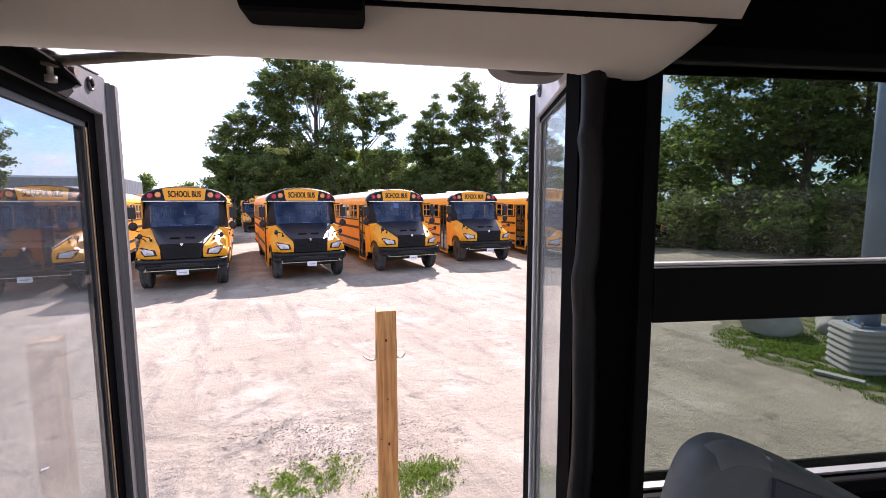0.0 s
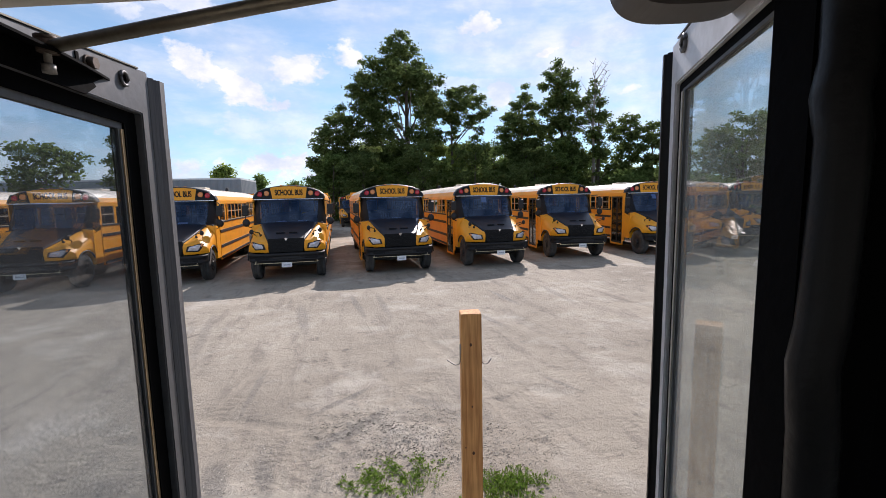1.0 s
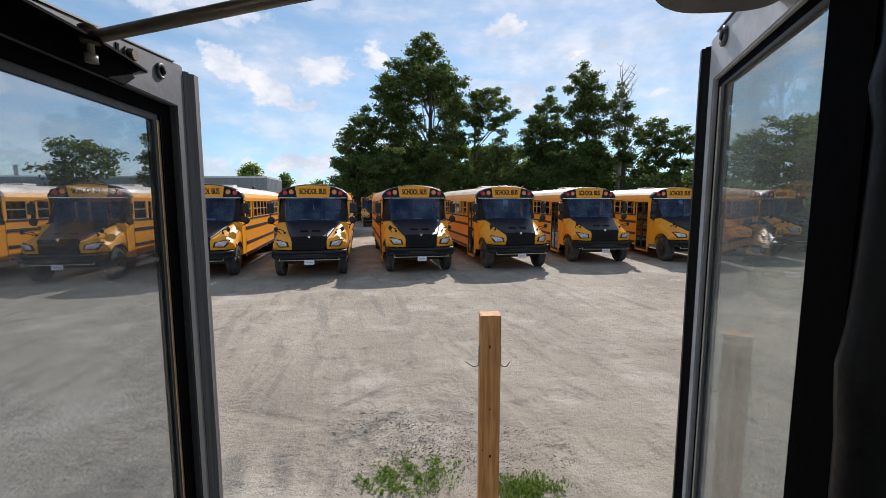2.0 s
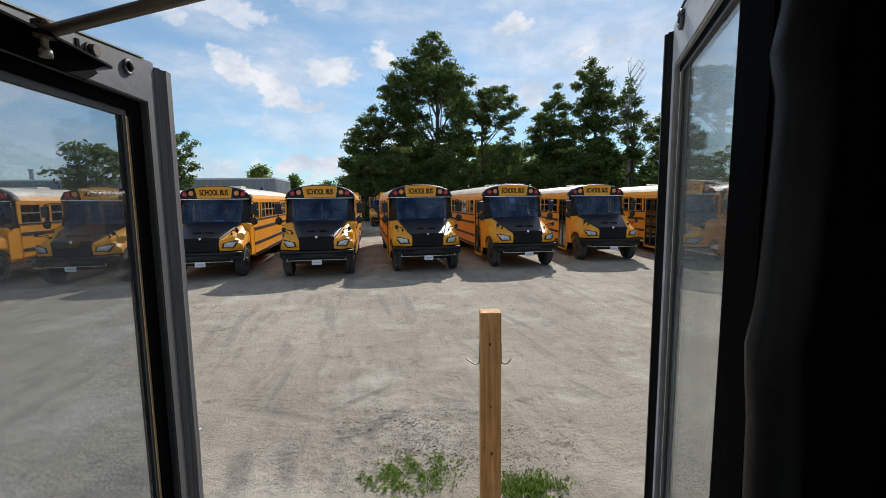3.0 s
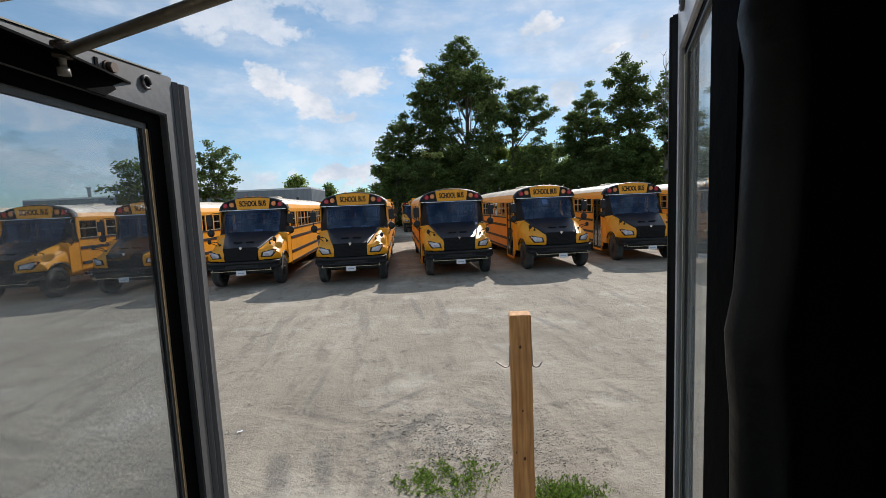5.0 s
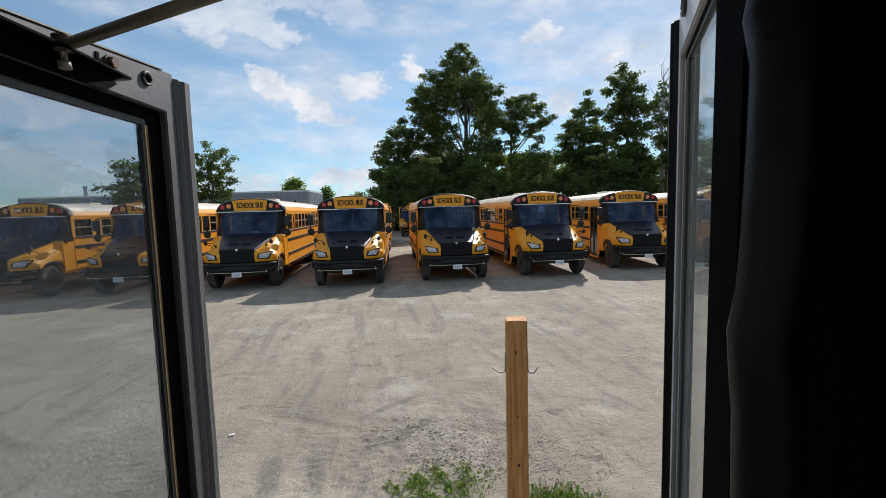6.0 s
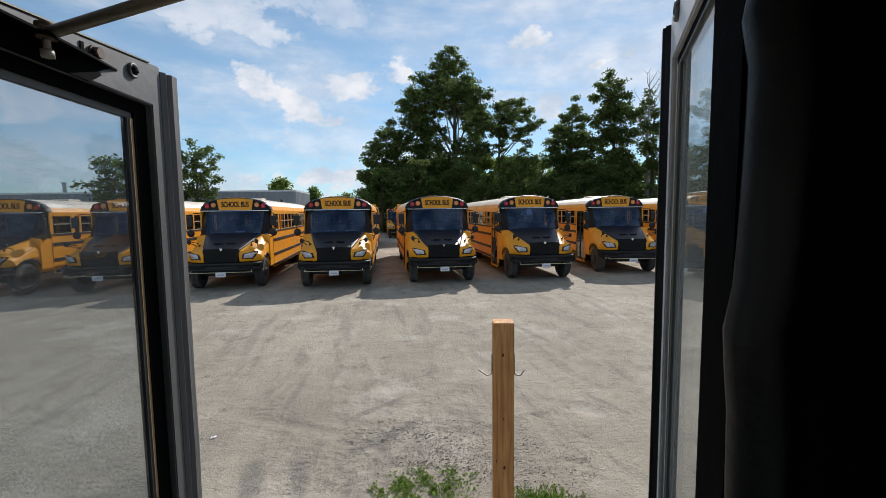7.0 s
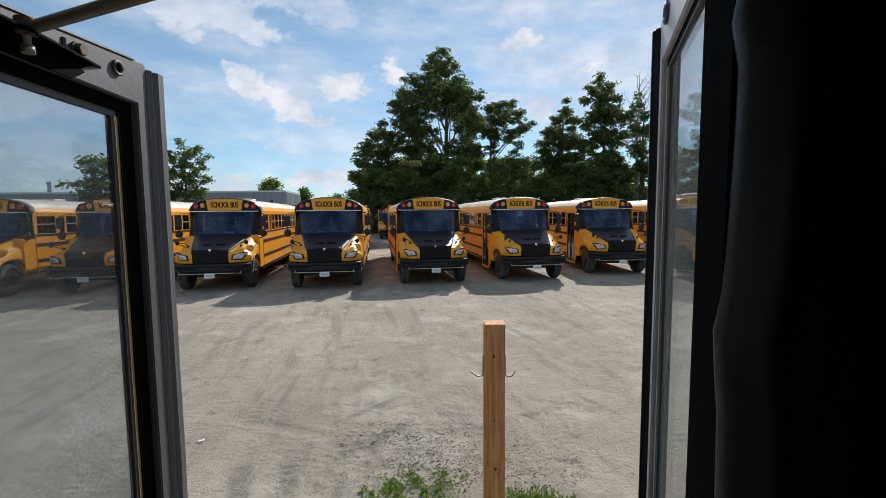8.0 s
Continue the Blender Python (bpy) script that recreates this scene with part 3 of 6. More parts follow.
def make_bus():
    bus = thing("school_bus", "yellow school bus with black hood, parked on gravel", "school bus", "row of parked school buses")
    # roof shell: yellow shoulders, pale top
    for nm, mt, cut, lift in (("roof_shoulder", YELLOW, lambda x: abs(x) > 1.10, 0.0), ("roof", ROOF_PAINT, lambda x: abs(x) < 1.15, 0.002)):
        for run in ((0, len(ARCH)),) if nm == "roof" else ((0, 3), (len(ARCH) - 3, len(ARCH))):
            idx = [i for i in range(*run) if cut(ARCH[i][0])]
            prof = [ARCH[i] for i in idx]
            inner = [(x * 0.97, z - 0.035) for x, z in prof][::-1]
            bm = bmesh.new()
            prism(bm, [(x, z + lift) for x, z in prof] + inner, "y", 1.95, REAR)
            part(nm, bm, mt, bus, "pale sun-faded roof" if nm == "roof" else "")
    for k in range(6):
        bm = bmesh.new()
        y = 3.3 + k * 1.45
        tube(bm, [(x * 1.002, y, z + 0.004) for x, z in ARCH if z > 2.7], 0.009, 5)
        part("roof_rib", bm, ROOF_PAINT, bus)
    bm = bmesh.new()
    box(bm, -0.32, 0.32, 4.2, 4.85, 3.01, 3.09, 0.03)
    part("roof_hatch", bm, ROOF_PAINT, bus)
    bm = bmesh.new()
    tube(bm, [(0, 9.6, 3.0), (0, 9.6, 3.08), (0, 9.6, 3.19), (0, 9.6, 3.22)], [0.09, 0.075, 0.07, 0.02], 12)
    part("strobe_light", bm, BLACK_TRIM, bus)
    # front cap
    bm = bmesh.new()
    def ring(y, k, dz):
        return [(x * k, y, 2.56 + (z - 2.56) * (k * 1.0) + dz) for x, z in ARCH if z > 2.56]
    rows = [ring(2.0, 1.012, 0.004), ring(1.86, 1.012, 0.004), ring(1.79, 0.995, 0.0), ring(1.755, 0.96, -0.004)]
    grid(bm, rows)
    face = [bm.verts.new(p) for p in rows[-1]]
    bm.faces.new(face)
    cap = part("front_cap", bm, BLACK_PAINT, bus, "black light header above the windshield", smooth=False)
    bm = bmesh.new()
    top = [(-0.60, 2.945), (-0.45, 2.97), (-0.22, 2.99), (0, 2.995), (0.22, 2.99), (0.45, 2.97), (0.60, 2.945)]
    prism(bm, [(0.54, 2.585), (-0.54, 2.585)] + top, "y", 1.742, 1.76)
    sign = part("sign_panel", bm, YELLOW, cap, "yellow sign panel with black letters")
    lettering("sign_letters", "SCHOOL BUS", 0.268, GRILLE, cap, pose(0.0, 1.742, 2.775, 90, 0, 0), 0.003, 0.56)
    for x, mt, nm in ((-0.93, RED_LENS, "red_warning_light"), (-0.72, AMBER_LENS, "amber_warning_light"), (0.72, AMBER_LENS, "amber_warning_light"), (0.93, RED_LENS, "red_warning_light")):
        z = 2.765 if abs(x) < 0.8 else 2.735
        bm = bmesh.new()
        tube(bm, [(x, 1.757, z), (x, 1.74, z), (x, 1.728, z), (x, 1.722, z)], [0.088, 0.088, 0.072, 0.0], 18)
        part(nm, bm, mt, cap, smooth=True)
        bm = bmesh.new()
        grid(bm, [[(x + 0.108 * math.cos(a), y, z + 0.108 * math.sin(a)) for a in [math.radians(q) for q in range(-20, 201, 20)]] for y in (1.757, 1.70)])
        grid(bm, [[(x + 0.113 * math.cos(a), y, z + 0.113 * math.sin(a)) for a in [math.radians(q) for q in range(-20, 201, 20)]] for y in (1.757, 1.70)])
        part("light_hood", bm, BLACK_TRIM, cap)
    for x in (-0.25, 0, 0.25):
        part("marker_light", boxm(x - 0.04, x + 0.04, 1.82, 1.88, 3.02, 3.045, bevel=0.008), AMBER_LENS, bus)
    part("drip_rail", boxm(-1.12, 1.12, 1.72, 1.79, 2.545, 2.572, bevel=0.008), CHROME, bus, "thin bright strip")
    # windshield and its black surround
    bm = bmesh.new()
    wrap = [(-0.90, 0.10), (-0.6, 0.03), (0, 0), (0.6, 0.03), (0.90, 0.10)]
    rows = [[(x * k, y + d, z) for x, d in wrap] for z, y, k in ((1.74, 1.30, 1.0), (2.0, 1.42, 1.03), (2.3, 1.57, 1.05), (2.555, 1.70, 1.06))]
    grid(bm, rows)
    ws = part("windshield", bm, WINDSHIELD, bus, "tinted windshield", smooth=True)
    for s in (-1, 1):
        bm = bmesh.new()
        grid(bm, [[(s * 0.90 * k, y + 0.10, z), (s * 1.06, y + 0.22, z), (s * 1.19, max(y + 0.45, 1.7), z), (s * 1.19, 2.0, z)] for z, y, k in ((1.70, 1.28, 1.0), (2.0, 1.42, 1.03), (2.3, 1.57, 1.05), (2.57, 1.70, 1.06))])
        part("windshield_pillar", bm, BLACK_PAINT, bus)
        bm = bmesh.new()
        tube(bm, [(s * 0.25, 1.33, 1.74), (s * 0.3, 1.36, 1.80), (s * 0.75, 1.42, 1.86)], [0.014, 0.01, 0.006], 5)
        part("wiper", bm, BLACK_TRIM, bus)
    # cowl
    bm = bmesh.new()
    prism(bm, [(-1.19, 0.62), (-1.19, 1.70), (-0.95, 1.74), (0.95, 1.74), (1.19, 1.70), (1.19, 0.62)], "y", 1.40, 1.99)
    part("cowl", bm, YELLOW, bus)
    # interior seen through the glass
    part("interior_floor", boxm(-1.15, 1.15, 2.0, REAR, 0.86, 0.92), INNER, bus)
    part("dashboard", boxm(-1.1, 1.1, 1.45, 1.9, 1.5, 1.76, bevel=0.03), SEAT, bus)
    bm = bmesh.new()
    ringpts = [(0.55 + 0.21 * math.cos(a), 2.02 + 0.08 * math.sin(a), 1.80 + 0.19 * math.sin(a)) for a in [2 * math.pi * k / 20 for k in range(21)]]
    tube(bm, ringpts, 0.016, 6)
    tube(bm, [(0.55, 2.04, 1.8), (0.55, 1.85, 1.6)], 0.025, 6)
    part("steering_wheel", bm, BLACK_TRIM, bus)
    for y in (2.75, 3.9, 4.7, 5.5, 6.3, 7.1, 7.9, 8.7, 9.5):
        for x in ((0.6,) if y < 3 else (-0.65, 0.65)):
            w = 0.24 if y < 3 else 0.46
            bm = bmesh.new()
            box(bm, x - w, x + w, y, y + 0.10, 1.3, 1.98, 0.04)
            box(bm, x - w, x + w, y - 0.42, y, 1.28, 1.40, 0.04)
            box(bm, x - 0.04, x + 0.04, y - 0.2, y, 0.92, 1.28)
            part("seat", bm, SEAT, bus)
    part("rear_wall", boxm(-1.17, 1.17, REAR - 0.04, REAR, 0.6, 1.9), YELLOW, bus)
    bm = bmesh.new()
    for a in ((-1.17, -0.95), (-0.42, -0.36), (0.36, 0.42), (0.95, 1.17)):
        box(bm, a[0], a[1], REAR - 0.04, REAR, 1.9, 2.5)
    box(bm, -1.15, 1.15, REAR - 0.04, REAR, 2.5, 2.93)
    part("rear_frame", bm, YELLOW, bus)
    part("rear_pane", boxm(-0.95, 0.95, REAR - 0.025, REAR - 0.015, 1.9, 2.5), SIDE_GLASS, bus)
    part("chassis", boxm(-0.5, 0.5, 0.5, REAR - 0.3, 0.5, 0.74), BLACK_TRIM, bus)
    part("engine_block", boxm(-0.62, 0.62, 0.35, 1.5, 0.55, 1.3), BLACK_TRIM, bus)
    part("front_axle", boxm(-0.9, 0.9, 0.85, 0.97, 0.38, 0.52, bevel=0.02), BLACK_TRIM, bus)
    part("rear_axle", boxm(-0.9, 0.9, 8.2, 8.4, 0.4, 0.62, bevel=0.02), BLACK_TRIM, bus)
    # hood: black centre panel with raised middle and two vents
    bm = bmesh.new()
    rows = []
    for k in range(9):
        v = k / 8
        y = 0.09 + 1.30 * v
        half = 0.54 + 0.35 * v ** 0.9
        z = 1.345 + 0.46 * v
        side_pts = ((0.0, 0.006), (0.40, 0.003), (0.70, -0.008), (0.95, -0.035), (1.0, -0.055), (1.01, -0.10))
        rows.append([(-half * k2, y - 0.02 * (1 - k2), z + d) for k2, d in side_pts[::-1]] + [(half * k2, y - 0.02 * (1 - k2), z + d) for k2, d in side_pts[1:]])
    grid(bm, rows)
    hood = part("hood", bm, HOOD_PAINT, bus, "satin black sloping hood", smooth=True)
    for x in (-0.19, 0.19):
        part("hood_vent", boxm(x - 0.13, x + 0.13, 0.42, 0.50, 1.475, 1.515, bevel=0.012), GRILLE, hood)
    # grille
    bm = bmesh.new()
    prism(bm, [(-0.53, 1.34), (-0.55, 1.26), (-0.47, 0.92), (0.47, 0.92), (0.55, 1.26), (0.53, 1.34)], "y", 0.085, 0.3)
    grille = part("grille", bm, GRILLE, bus, "black front grille")
    for k in range(8):
        z = 0.975 + k * 0.042
        part("grille_bar", boxm(-0.40, 0.40, 0.066, 0.09, z - 0.009, z + 0.009), GRILLE, grille)
    bm = bmesh.new()
    prism(bm, [(-0.035, 1.36), (-0.045, 1.33), (0, 1.27), (0.045, 1.33), (0.035, 1.36)], "y", 0.062, 0.086)
    part("emblem", bm, CHROME, grille, "small bright shield emblem")
    # bumper
    bm = bmesh.new()
    sec = [(-1.14, 0.30), (-1.10, 0.13), (-0.95, 0.03), (-0.6, 0.0), (0.6, 0.0), (0.95, 0.03), (1.10, 0.13), (1.14, 0.30)]
    rows = [[(x, y + 0.05, 0.63) for x, y in sec], [(x, y + 0.02, 0.645) for x, y in sec], [(x, y + 0.01, 0.69) for x, y in sec], [(x, y + 0.035, 0.71) for x, y in sec], [(x, y + 0.035, 0.79) for x, y in sec], [(x, y, 0.815) for x, y in sec], [(x, y, 0.865) for x, y in sec], [(x, y + 0.02, 0.89) for x, y in sec], [(x * 0.95, y + 0.14, 0.89) for x, y in sec], [(x * 0.95, y + 0.14, 0.63) for x, y in sec]]
    grid(bm, rows + [rows[0]])
    bumper = part("bumper", bm, BUMPER, bus, "dark steel front bumper")
    part("bumper_step", boxm(-0.40, 0.40, 0.012, 0.06, 0.715, 0.785, bevel=0.01), BLACK_TRIM, bumper)
    for s in (-1, 1):
        part("bumper_opening", boxm(*sorted((s * 0.52, s * 0.93)), 0.02, 0.10, 0.705, 0.79, bevel=0.012), GRILLE, bumper)
    bm = bmesh.new()
    tube(bm, [(-0.93, -0.05, 0.60), (0.95, -0.05, 0.60)], 0.009, 8)
    for x in (-0.9, 0.9):
        tube(bm, [(x, -0.05, 0.60), (x, 0.05, 0.66)], 0.011, 6)
    part("crossing_arm", bm, ARM, bus, "thin pale crossing arm")
    plate = part("number_plate", boxm(-0.15, 0.15, -0.075, -0.068, 0.46, 0.615), PLATE, bus, "white number plate")
    part("plate_bar", boxm(-0.10, 0.10, -0.079, -0.0755, 0.515, 0.550), PLATE_INK, plate)
    for s in (-1, 1):
        make_fender(bus, s); make_mirrors(bus, s); make_side(bus, s)
        make_wheel(bus, s, 0.91, False); make_wheel(bus, s, 8.3, True)
    return bus


first_bus = make_bus()
first_bus.matrix_world = pose(0, 13.0, 0)
for bx, by, turn in ((-3.599, 12.841, -0.4), (-7.123, 13.199, 1.0), (-10.65, 13.2, 0.4), (-14.2, 13.0, -0.3), (-17.8, 13.3, 0.2), (-21.4, 13.1, 0),
                     (3.566, 13.074, -1.0), (7.327, 13.867, -7.9), (11.176, 13.26, -9.0), (14.9, 14.0, -8.0), (18.6, 14.9, -7.5),
                     (-3.47, 25.4, 0), (-7.1, 25.9, 0.3), (-0.3, 40.2, 0)):
    copy_thing(first_bus, pose(bx, by, 0, 0, 0, turn))


# papers behind the windshields
for px, py, pz, w, h, tilt, lab in ((3.566 - 0.03, 13.074 + 1.645, 2.40, 0.20, 0.22, -27, "white notice behind a windshield"), (-3.599 - 0.25, 12.841 + 1.52, 1.80, 0.34, 0.10, -60, "white papers on a dashboard"),
                                    (-3.599 + 0.42, 12.841 + 1.55, 1.80, 0.30, 0.12, -60, "white papers on a dashboard"), (-7.12 + 0.15, 13.19 + 1.53, 1.81, 0.30, 0.16, -55, "white papers on a dashboard"),
                                    (0.1, 13.0 + 1.55, 1.80, 0.3, 0.07, -60, "white papers on a dashboard"), (7.327 + 0.4, 13.867 + 1.53, 1.80, 0.35, 0.07, -60, "white papers on a dashboard"),
                                    (11.43, 13.26 + 1.625, 2.40, 0.2, 0.2, -27, "white notice behind a windshield")):
    ob = part("paper_sheet", boxm(-w / 2, w / 2, -0.002, 0.002, -h / 2, h / 2), PAPER, None, lab)
    ob.matrix_world = pose(px, py, pz, tilt, 0, 0)
    tagged(ob, "", "paper", "papers in the buses")


# ---------------------------------------------------------------- the bus that the camera stands in
HERE = Matrix.Translation((-1.94, -1.12, 0)) @ Matrix.Rotation(radians(-19), 4, "Z")   # x along the side, y outwards
# near-black colour that takes in the deep shade inside the bus
DARK_WALL = mat("shade_black", (0.0022, 0.0022, 0.0025), 0.85, spec=0.06, var=0.25, scale=6, bump=0.1)
CREAM = mat("cream_header_panel", (0.78, 0.73, 0.63), 0.55, var=0.05, scale=3, bump=0.04)
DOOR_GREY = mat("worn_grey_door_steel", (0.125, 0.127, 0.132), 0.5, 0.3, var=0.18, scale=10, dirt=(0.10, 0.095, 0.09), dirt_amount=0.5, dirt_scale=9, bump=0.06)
# steel of the right leaf, lightened in colour for the light on its face
LIT_STEEL = mat("lit_grey_door_steel", (0.66, 0.66, 0.67), 0.5, 0.2, var=0.15, scale=10, dirt=(0.2, 0.19, 0.18), dirt_amount=0.5, dirt_scale=9)
DOOR_BLACK = mat("black_door_frame", (0.0022, 0.0022, 0.0025), 0.8, spec=0.04, var=0.3, scale=12, bump=0.08)
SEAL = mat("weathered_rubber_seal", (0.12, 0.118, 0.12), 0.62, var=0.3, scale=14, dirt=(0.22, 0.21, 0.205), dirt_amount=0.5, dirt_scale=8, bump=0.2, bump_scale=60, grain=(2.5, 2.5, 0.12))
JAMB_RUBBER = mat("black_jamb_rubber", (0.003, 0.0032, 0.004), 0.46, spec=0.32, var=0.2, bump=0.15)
TAPE = mat("grey_glazing_tape", (0.085, 0.088, 0.09), 0.6, var=0.3, scale=30, grain=(1, 1, 0.3))
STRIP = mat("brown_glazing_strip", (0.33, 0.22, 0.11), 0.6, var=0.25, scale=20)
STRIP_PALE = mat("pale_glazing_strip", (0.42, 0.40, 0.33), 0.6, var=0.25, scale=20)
ROD = mat("tarnished_rod_steel", (0.19, 0.17, 0.13), 0.45, 0.6, var=0.3, scale=18, dirt=(0.12, 0.09, 0.05), dirt_amount=0.5, dirt_scale=14)
RUST = mat("rusty_bolt", (0.14, 0.10, 0.075), 0.7, 0.3, var=0.4, scale=40)
WORN_NUT = mat("dull_zinc", (0.30, 0.28, 0.25), 0.55, 0.5, var=0.3, scale=40)
ALU = mat("aluminium_sash", (0.62, 0.63, 0.62), 0.4, 0.8, var=0.1, scale=20)
SASH_DARK = mat("dark_sash", (0.004, 0.004, 0.0045), 0.6, var=0.2, spec=0.1)
VINYL = mat("grey_blue_vinyl", (0.115, 0.135, 0.14), 0.5, var=0.12, scale=10, bump=0.1)
VINYL_PALE = mat("pale_grey_vinyl", (0.22, 0.24, 0.25), 0.5, var=0.12, scale=10, bump=0.1)


def here(name, bm, material, label, category, kind="", smooth=None):
    ob = part(name, bm, material, None, label, smooth)
    ob.matrix_world = HERE
    return tagged(ob, "", category, "", kind)


XF, XR, YL, YR, FLOOR, TOP = -1.55, 7.5, -2.15, 0.17, 0.95, 2.98
DX0, DX1 = -0.66, 0.045                     # the doorway
WX0, WX1, WZ0, WZ1 = 0.145, 0.83, 2.048, 2.607

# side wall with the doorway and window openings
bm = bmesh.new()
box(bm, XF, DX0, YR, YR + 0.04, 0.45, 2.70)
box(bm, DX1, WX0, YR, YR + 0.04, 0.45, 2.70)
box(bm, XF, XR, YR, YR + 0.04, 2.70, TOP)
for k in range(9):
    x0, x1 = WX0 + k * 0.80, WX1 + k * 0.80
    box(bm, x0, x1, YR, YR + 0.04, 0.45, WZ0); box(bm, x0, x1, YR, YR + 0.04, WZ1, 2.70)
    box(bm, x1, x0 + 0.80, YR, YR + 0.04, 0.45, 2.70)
here("wall_door_side", bm, DARK_WALL, "wall round the doorway and windows, coloured black as in deep shade", "wall", "structure")
bm = bmesh.new()
box(bm, XF, XR, YL - 0.04, YL, FLOOR, 1.75); box(bm, XF, XR, YL - 0.04, YL, 2.55, TOP)
for k in range(11):
    box(bm, XF + k * 0.9, XF + k * 0.9 + 0.12, YL - 0.04, YL, 1.75, 2.55)
here("wall_driver_side", bm, DARK_WALL, "wall with open window band, coloured black as in deep shade", "wall", "structure")
bm = bmesh.new()
box(bm, XF - 0.04, XF, YL, YR, FLOOR, 1.7); box(bm, XF - 0.04, XF, YL, YR, 2.6, TOP)
here("wall_front", bm, DARK_WALL, "black dashboard wall under the windshield opening", "wall", "structure")
here("wall_rear", boxm(XR, XR + 0.04, YL, YR, FLOOR, TOP), DARK_WALL, "black rear wall", "wall", "structure")
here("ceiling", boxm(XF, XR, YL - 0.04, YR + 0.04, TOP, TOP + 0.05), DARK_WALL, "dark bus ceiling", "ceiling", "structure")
bm = bmesh.new()
box(bm, XF, XR, YL, -0.62, FLOOR - 0.05, FLOOR); box(bm, DX1 + 0.02, XR, -0.62, YR, FLOOR - 0.05, FLOOR); box(bm, XF, DX0 - 0.02, -0.62, YR, FLOOR - 0.05, FLOOR)
box(bm, DX0, DX1, -0.60, -0.34, 0.68, 0.72); box(bm, DX0, DX1, -0.34, YR + 0.03, 0.43, 0.47)
box(bm, DX0, DX1, -0.62, -0.60, 0.68, FLOOR); box(bm, DX0, DX1, -0.36, -0.34, 0.45, 0.70)
here("floor", bm, mat("black_ribbed_floor", (0.03, 0.03, 0.03), 0.7, bump=0.2), "black ribbed bus floor with entrance steps", "floor", "structure")


# cream panel over the door, with its hooked end
def header_panel():
    ob = thing("door_header_panel", "cream moulded panel above the bus door", "panel", m=HERE)
    low = [(-1.5, 2.600), (-0.6, 2.599), (-0.2, 2.595), (-0.02, 2.592), (0.03, 2.591), (0.07, 2.587), (0.10, 2.5845), (0.118, 2.585), (0.135, 2.593), (0.165, 2.614), (0.198, 2.640),
           (0.213, 2.656), (0.226, 2.69)]
    bm = bmesh.new()
    rows = [[(x, y, z + dz) for x, z in low] for y, dz in ((0.168, 0.0), (0.155, -0.002), (0.140, 0.006), (0.130, 0.022))]
    rows.append([(x, 0.127, max(z + 0.03, 2.638)) for x, z in low])
    grid(bm, rows)
    part("panel_skin", bm, CREAM, ob, smooth=True)
    part("panel_seam", boxm(-1.5, 0.226, 0.1235, 0.130, 2.6385, 2.6425), DARK_WALL, ob)
    bm = bmesh.new()
    grid(bm, [[(x, y, z) for x in (-1.5, -0.6, 0.215)] for y, z in ((0.128, 2.643), (0.115, 2.66), (0.06, 2.72), (-0.02, 2.76), (-0.15, 2.80))])
    part("panel_upper", bm, CREAM, ob, smooth=True)
    bm = bmesh.new()
    box(bm, -0.316, -0.204, 0.080, 0.127, 2.612, 2.66, 0.008)
    part("door_closer_box", bm, DARK_WALL, ob, "dark recess box")


header_panel()
bm = bmesh.new()
prism(bm, [(-0.036, 2.80)] + [(0.030 + 0.066 * math.copysign(abs(math.cos(a)) ** 0.62, math.cos(a)), 2.672 - 0.050 * abs(math.sin(a)) ** 0.62) for a in [math.pi - math.pi * q / 28 for q in range(29)]] + [(0.10, 2.80)], "y", 0.285, 0.33)
here("door_head_block", bm, mat("grey_beige_block", (0.12, 0.11, 0.10), 0.6, var=0.08), "grey-beige rounded block above the bus door", "panel")
# outside canopy over the doorway that carries the block and the rods
here("door_canopy", boxm(DX0 - 0.1, DX1 + 0.09, 0.21, 0.34, 2.80, 2.84, bevel=0.01), DARK_WALL, "black steel ledge over the bus door", "ledge", "structure")


# wavy rubber along the jamb
bm = bmesh.new()
rows = []
for k in range(90):
    z = 0.5 + 2.16 * k / 89
    w = 0.0045 * math.exp(-((z - 2.338) / 0.022) ** 2) + 0.004 * math.exp(-((z - 2.515) / 0.014) ** 2) + 0.003 * math.exp(-((z - 2.05) / 0.04) ** 2) + 0.003 * math.sin(z * 17) * 0.5
    rows.append([(0.059 - w + 0.015 * math.cos(a), 0.162 + 0.014 * math.sin(a), z) for a in [2 * math.pi * q / 12 for q in range(12)]])
grid(bm, rows, True, True)
jamb = thing("jamb_seal", "wavy black rubber seal on the door jamb", "rubber seal", m=HERE)
part("bead", bm, JAMB_RUBBER, jamb, smooth=True)
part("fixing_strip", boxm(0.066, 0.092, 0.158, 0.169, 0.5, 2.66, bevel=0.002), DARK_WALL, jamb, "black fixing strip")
for k in range(7):
    bm = bmesh.new()
    tube(bm, [(0.080, 0.1585, 0.62 + 0.32 * k), (0.080, 0.156, 0.62 + 0.32 * k)], [0.0055, 0.0035], 10)
    part("screw", bm, DOOR_BLACK, jamb)


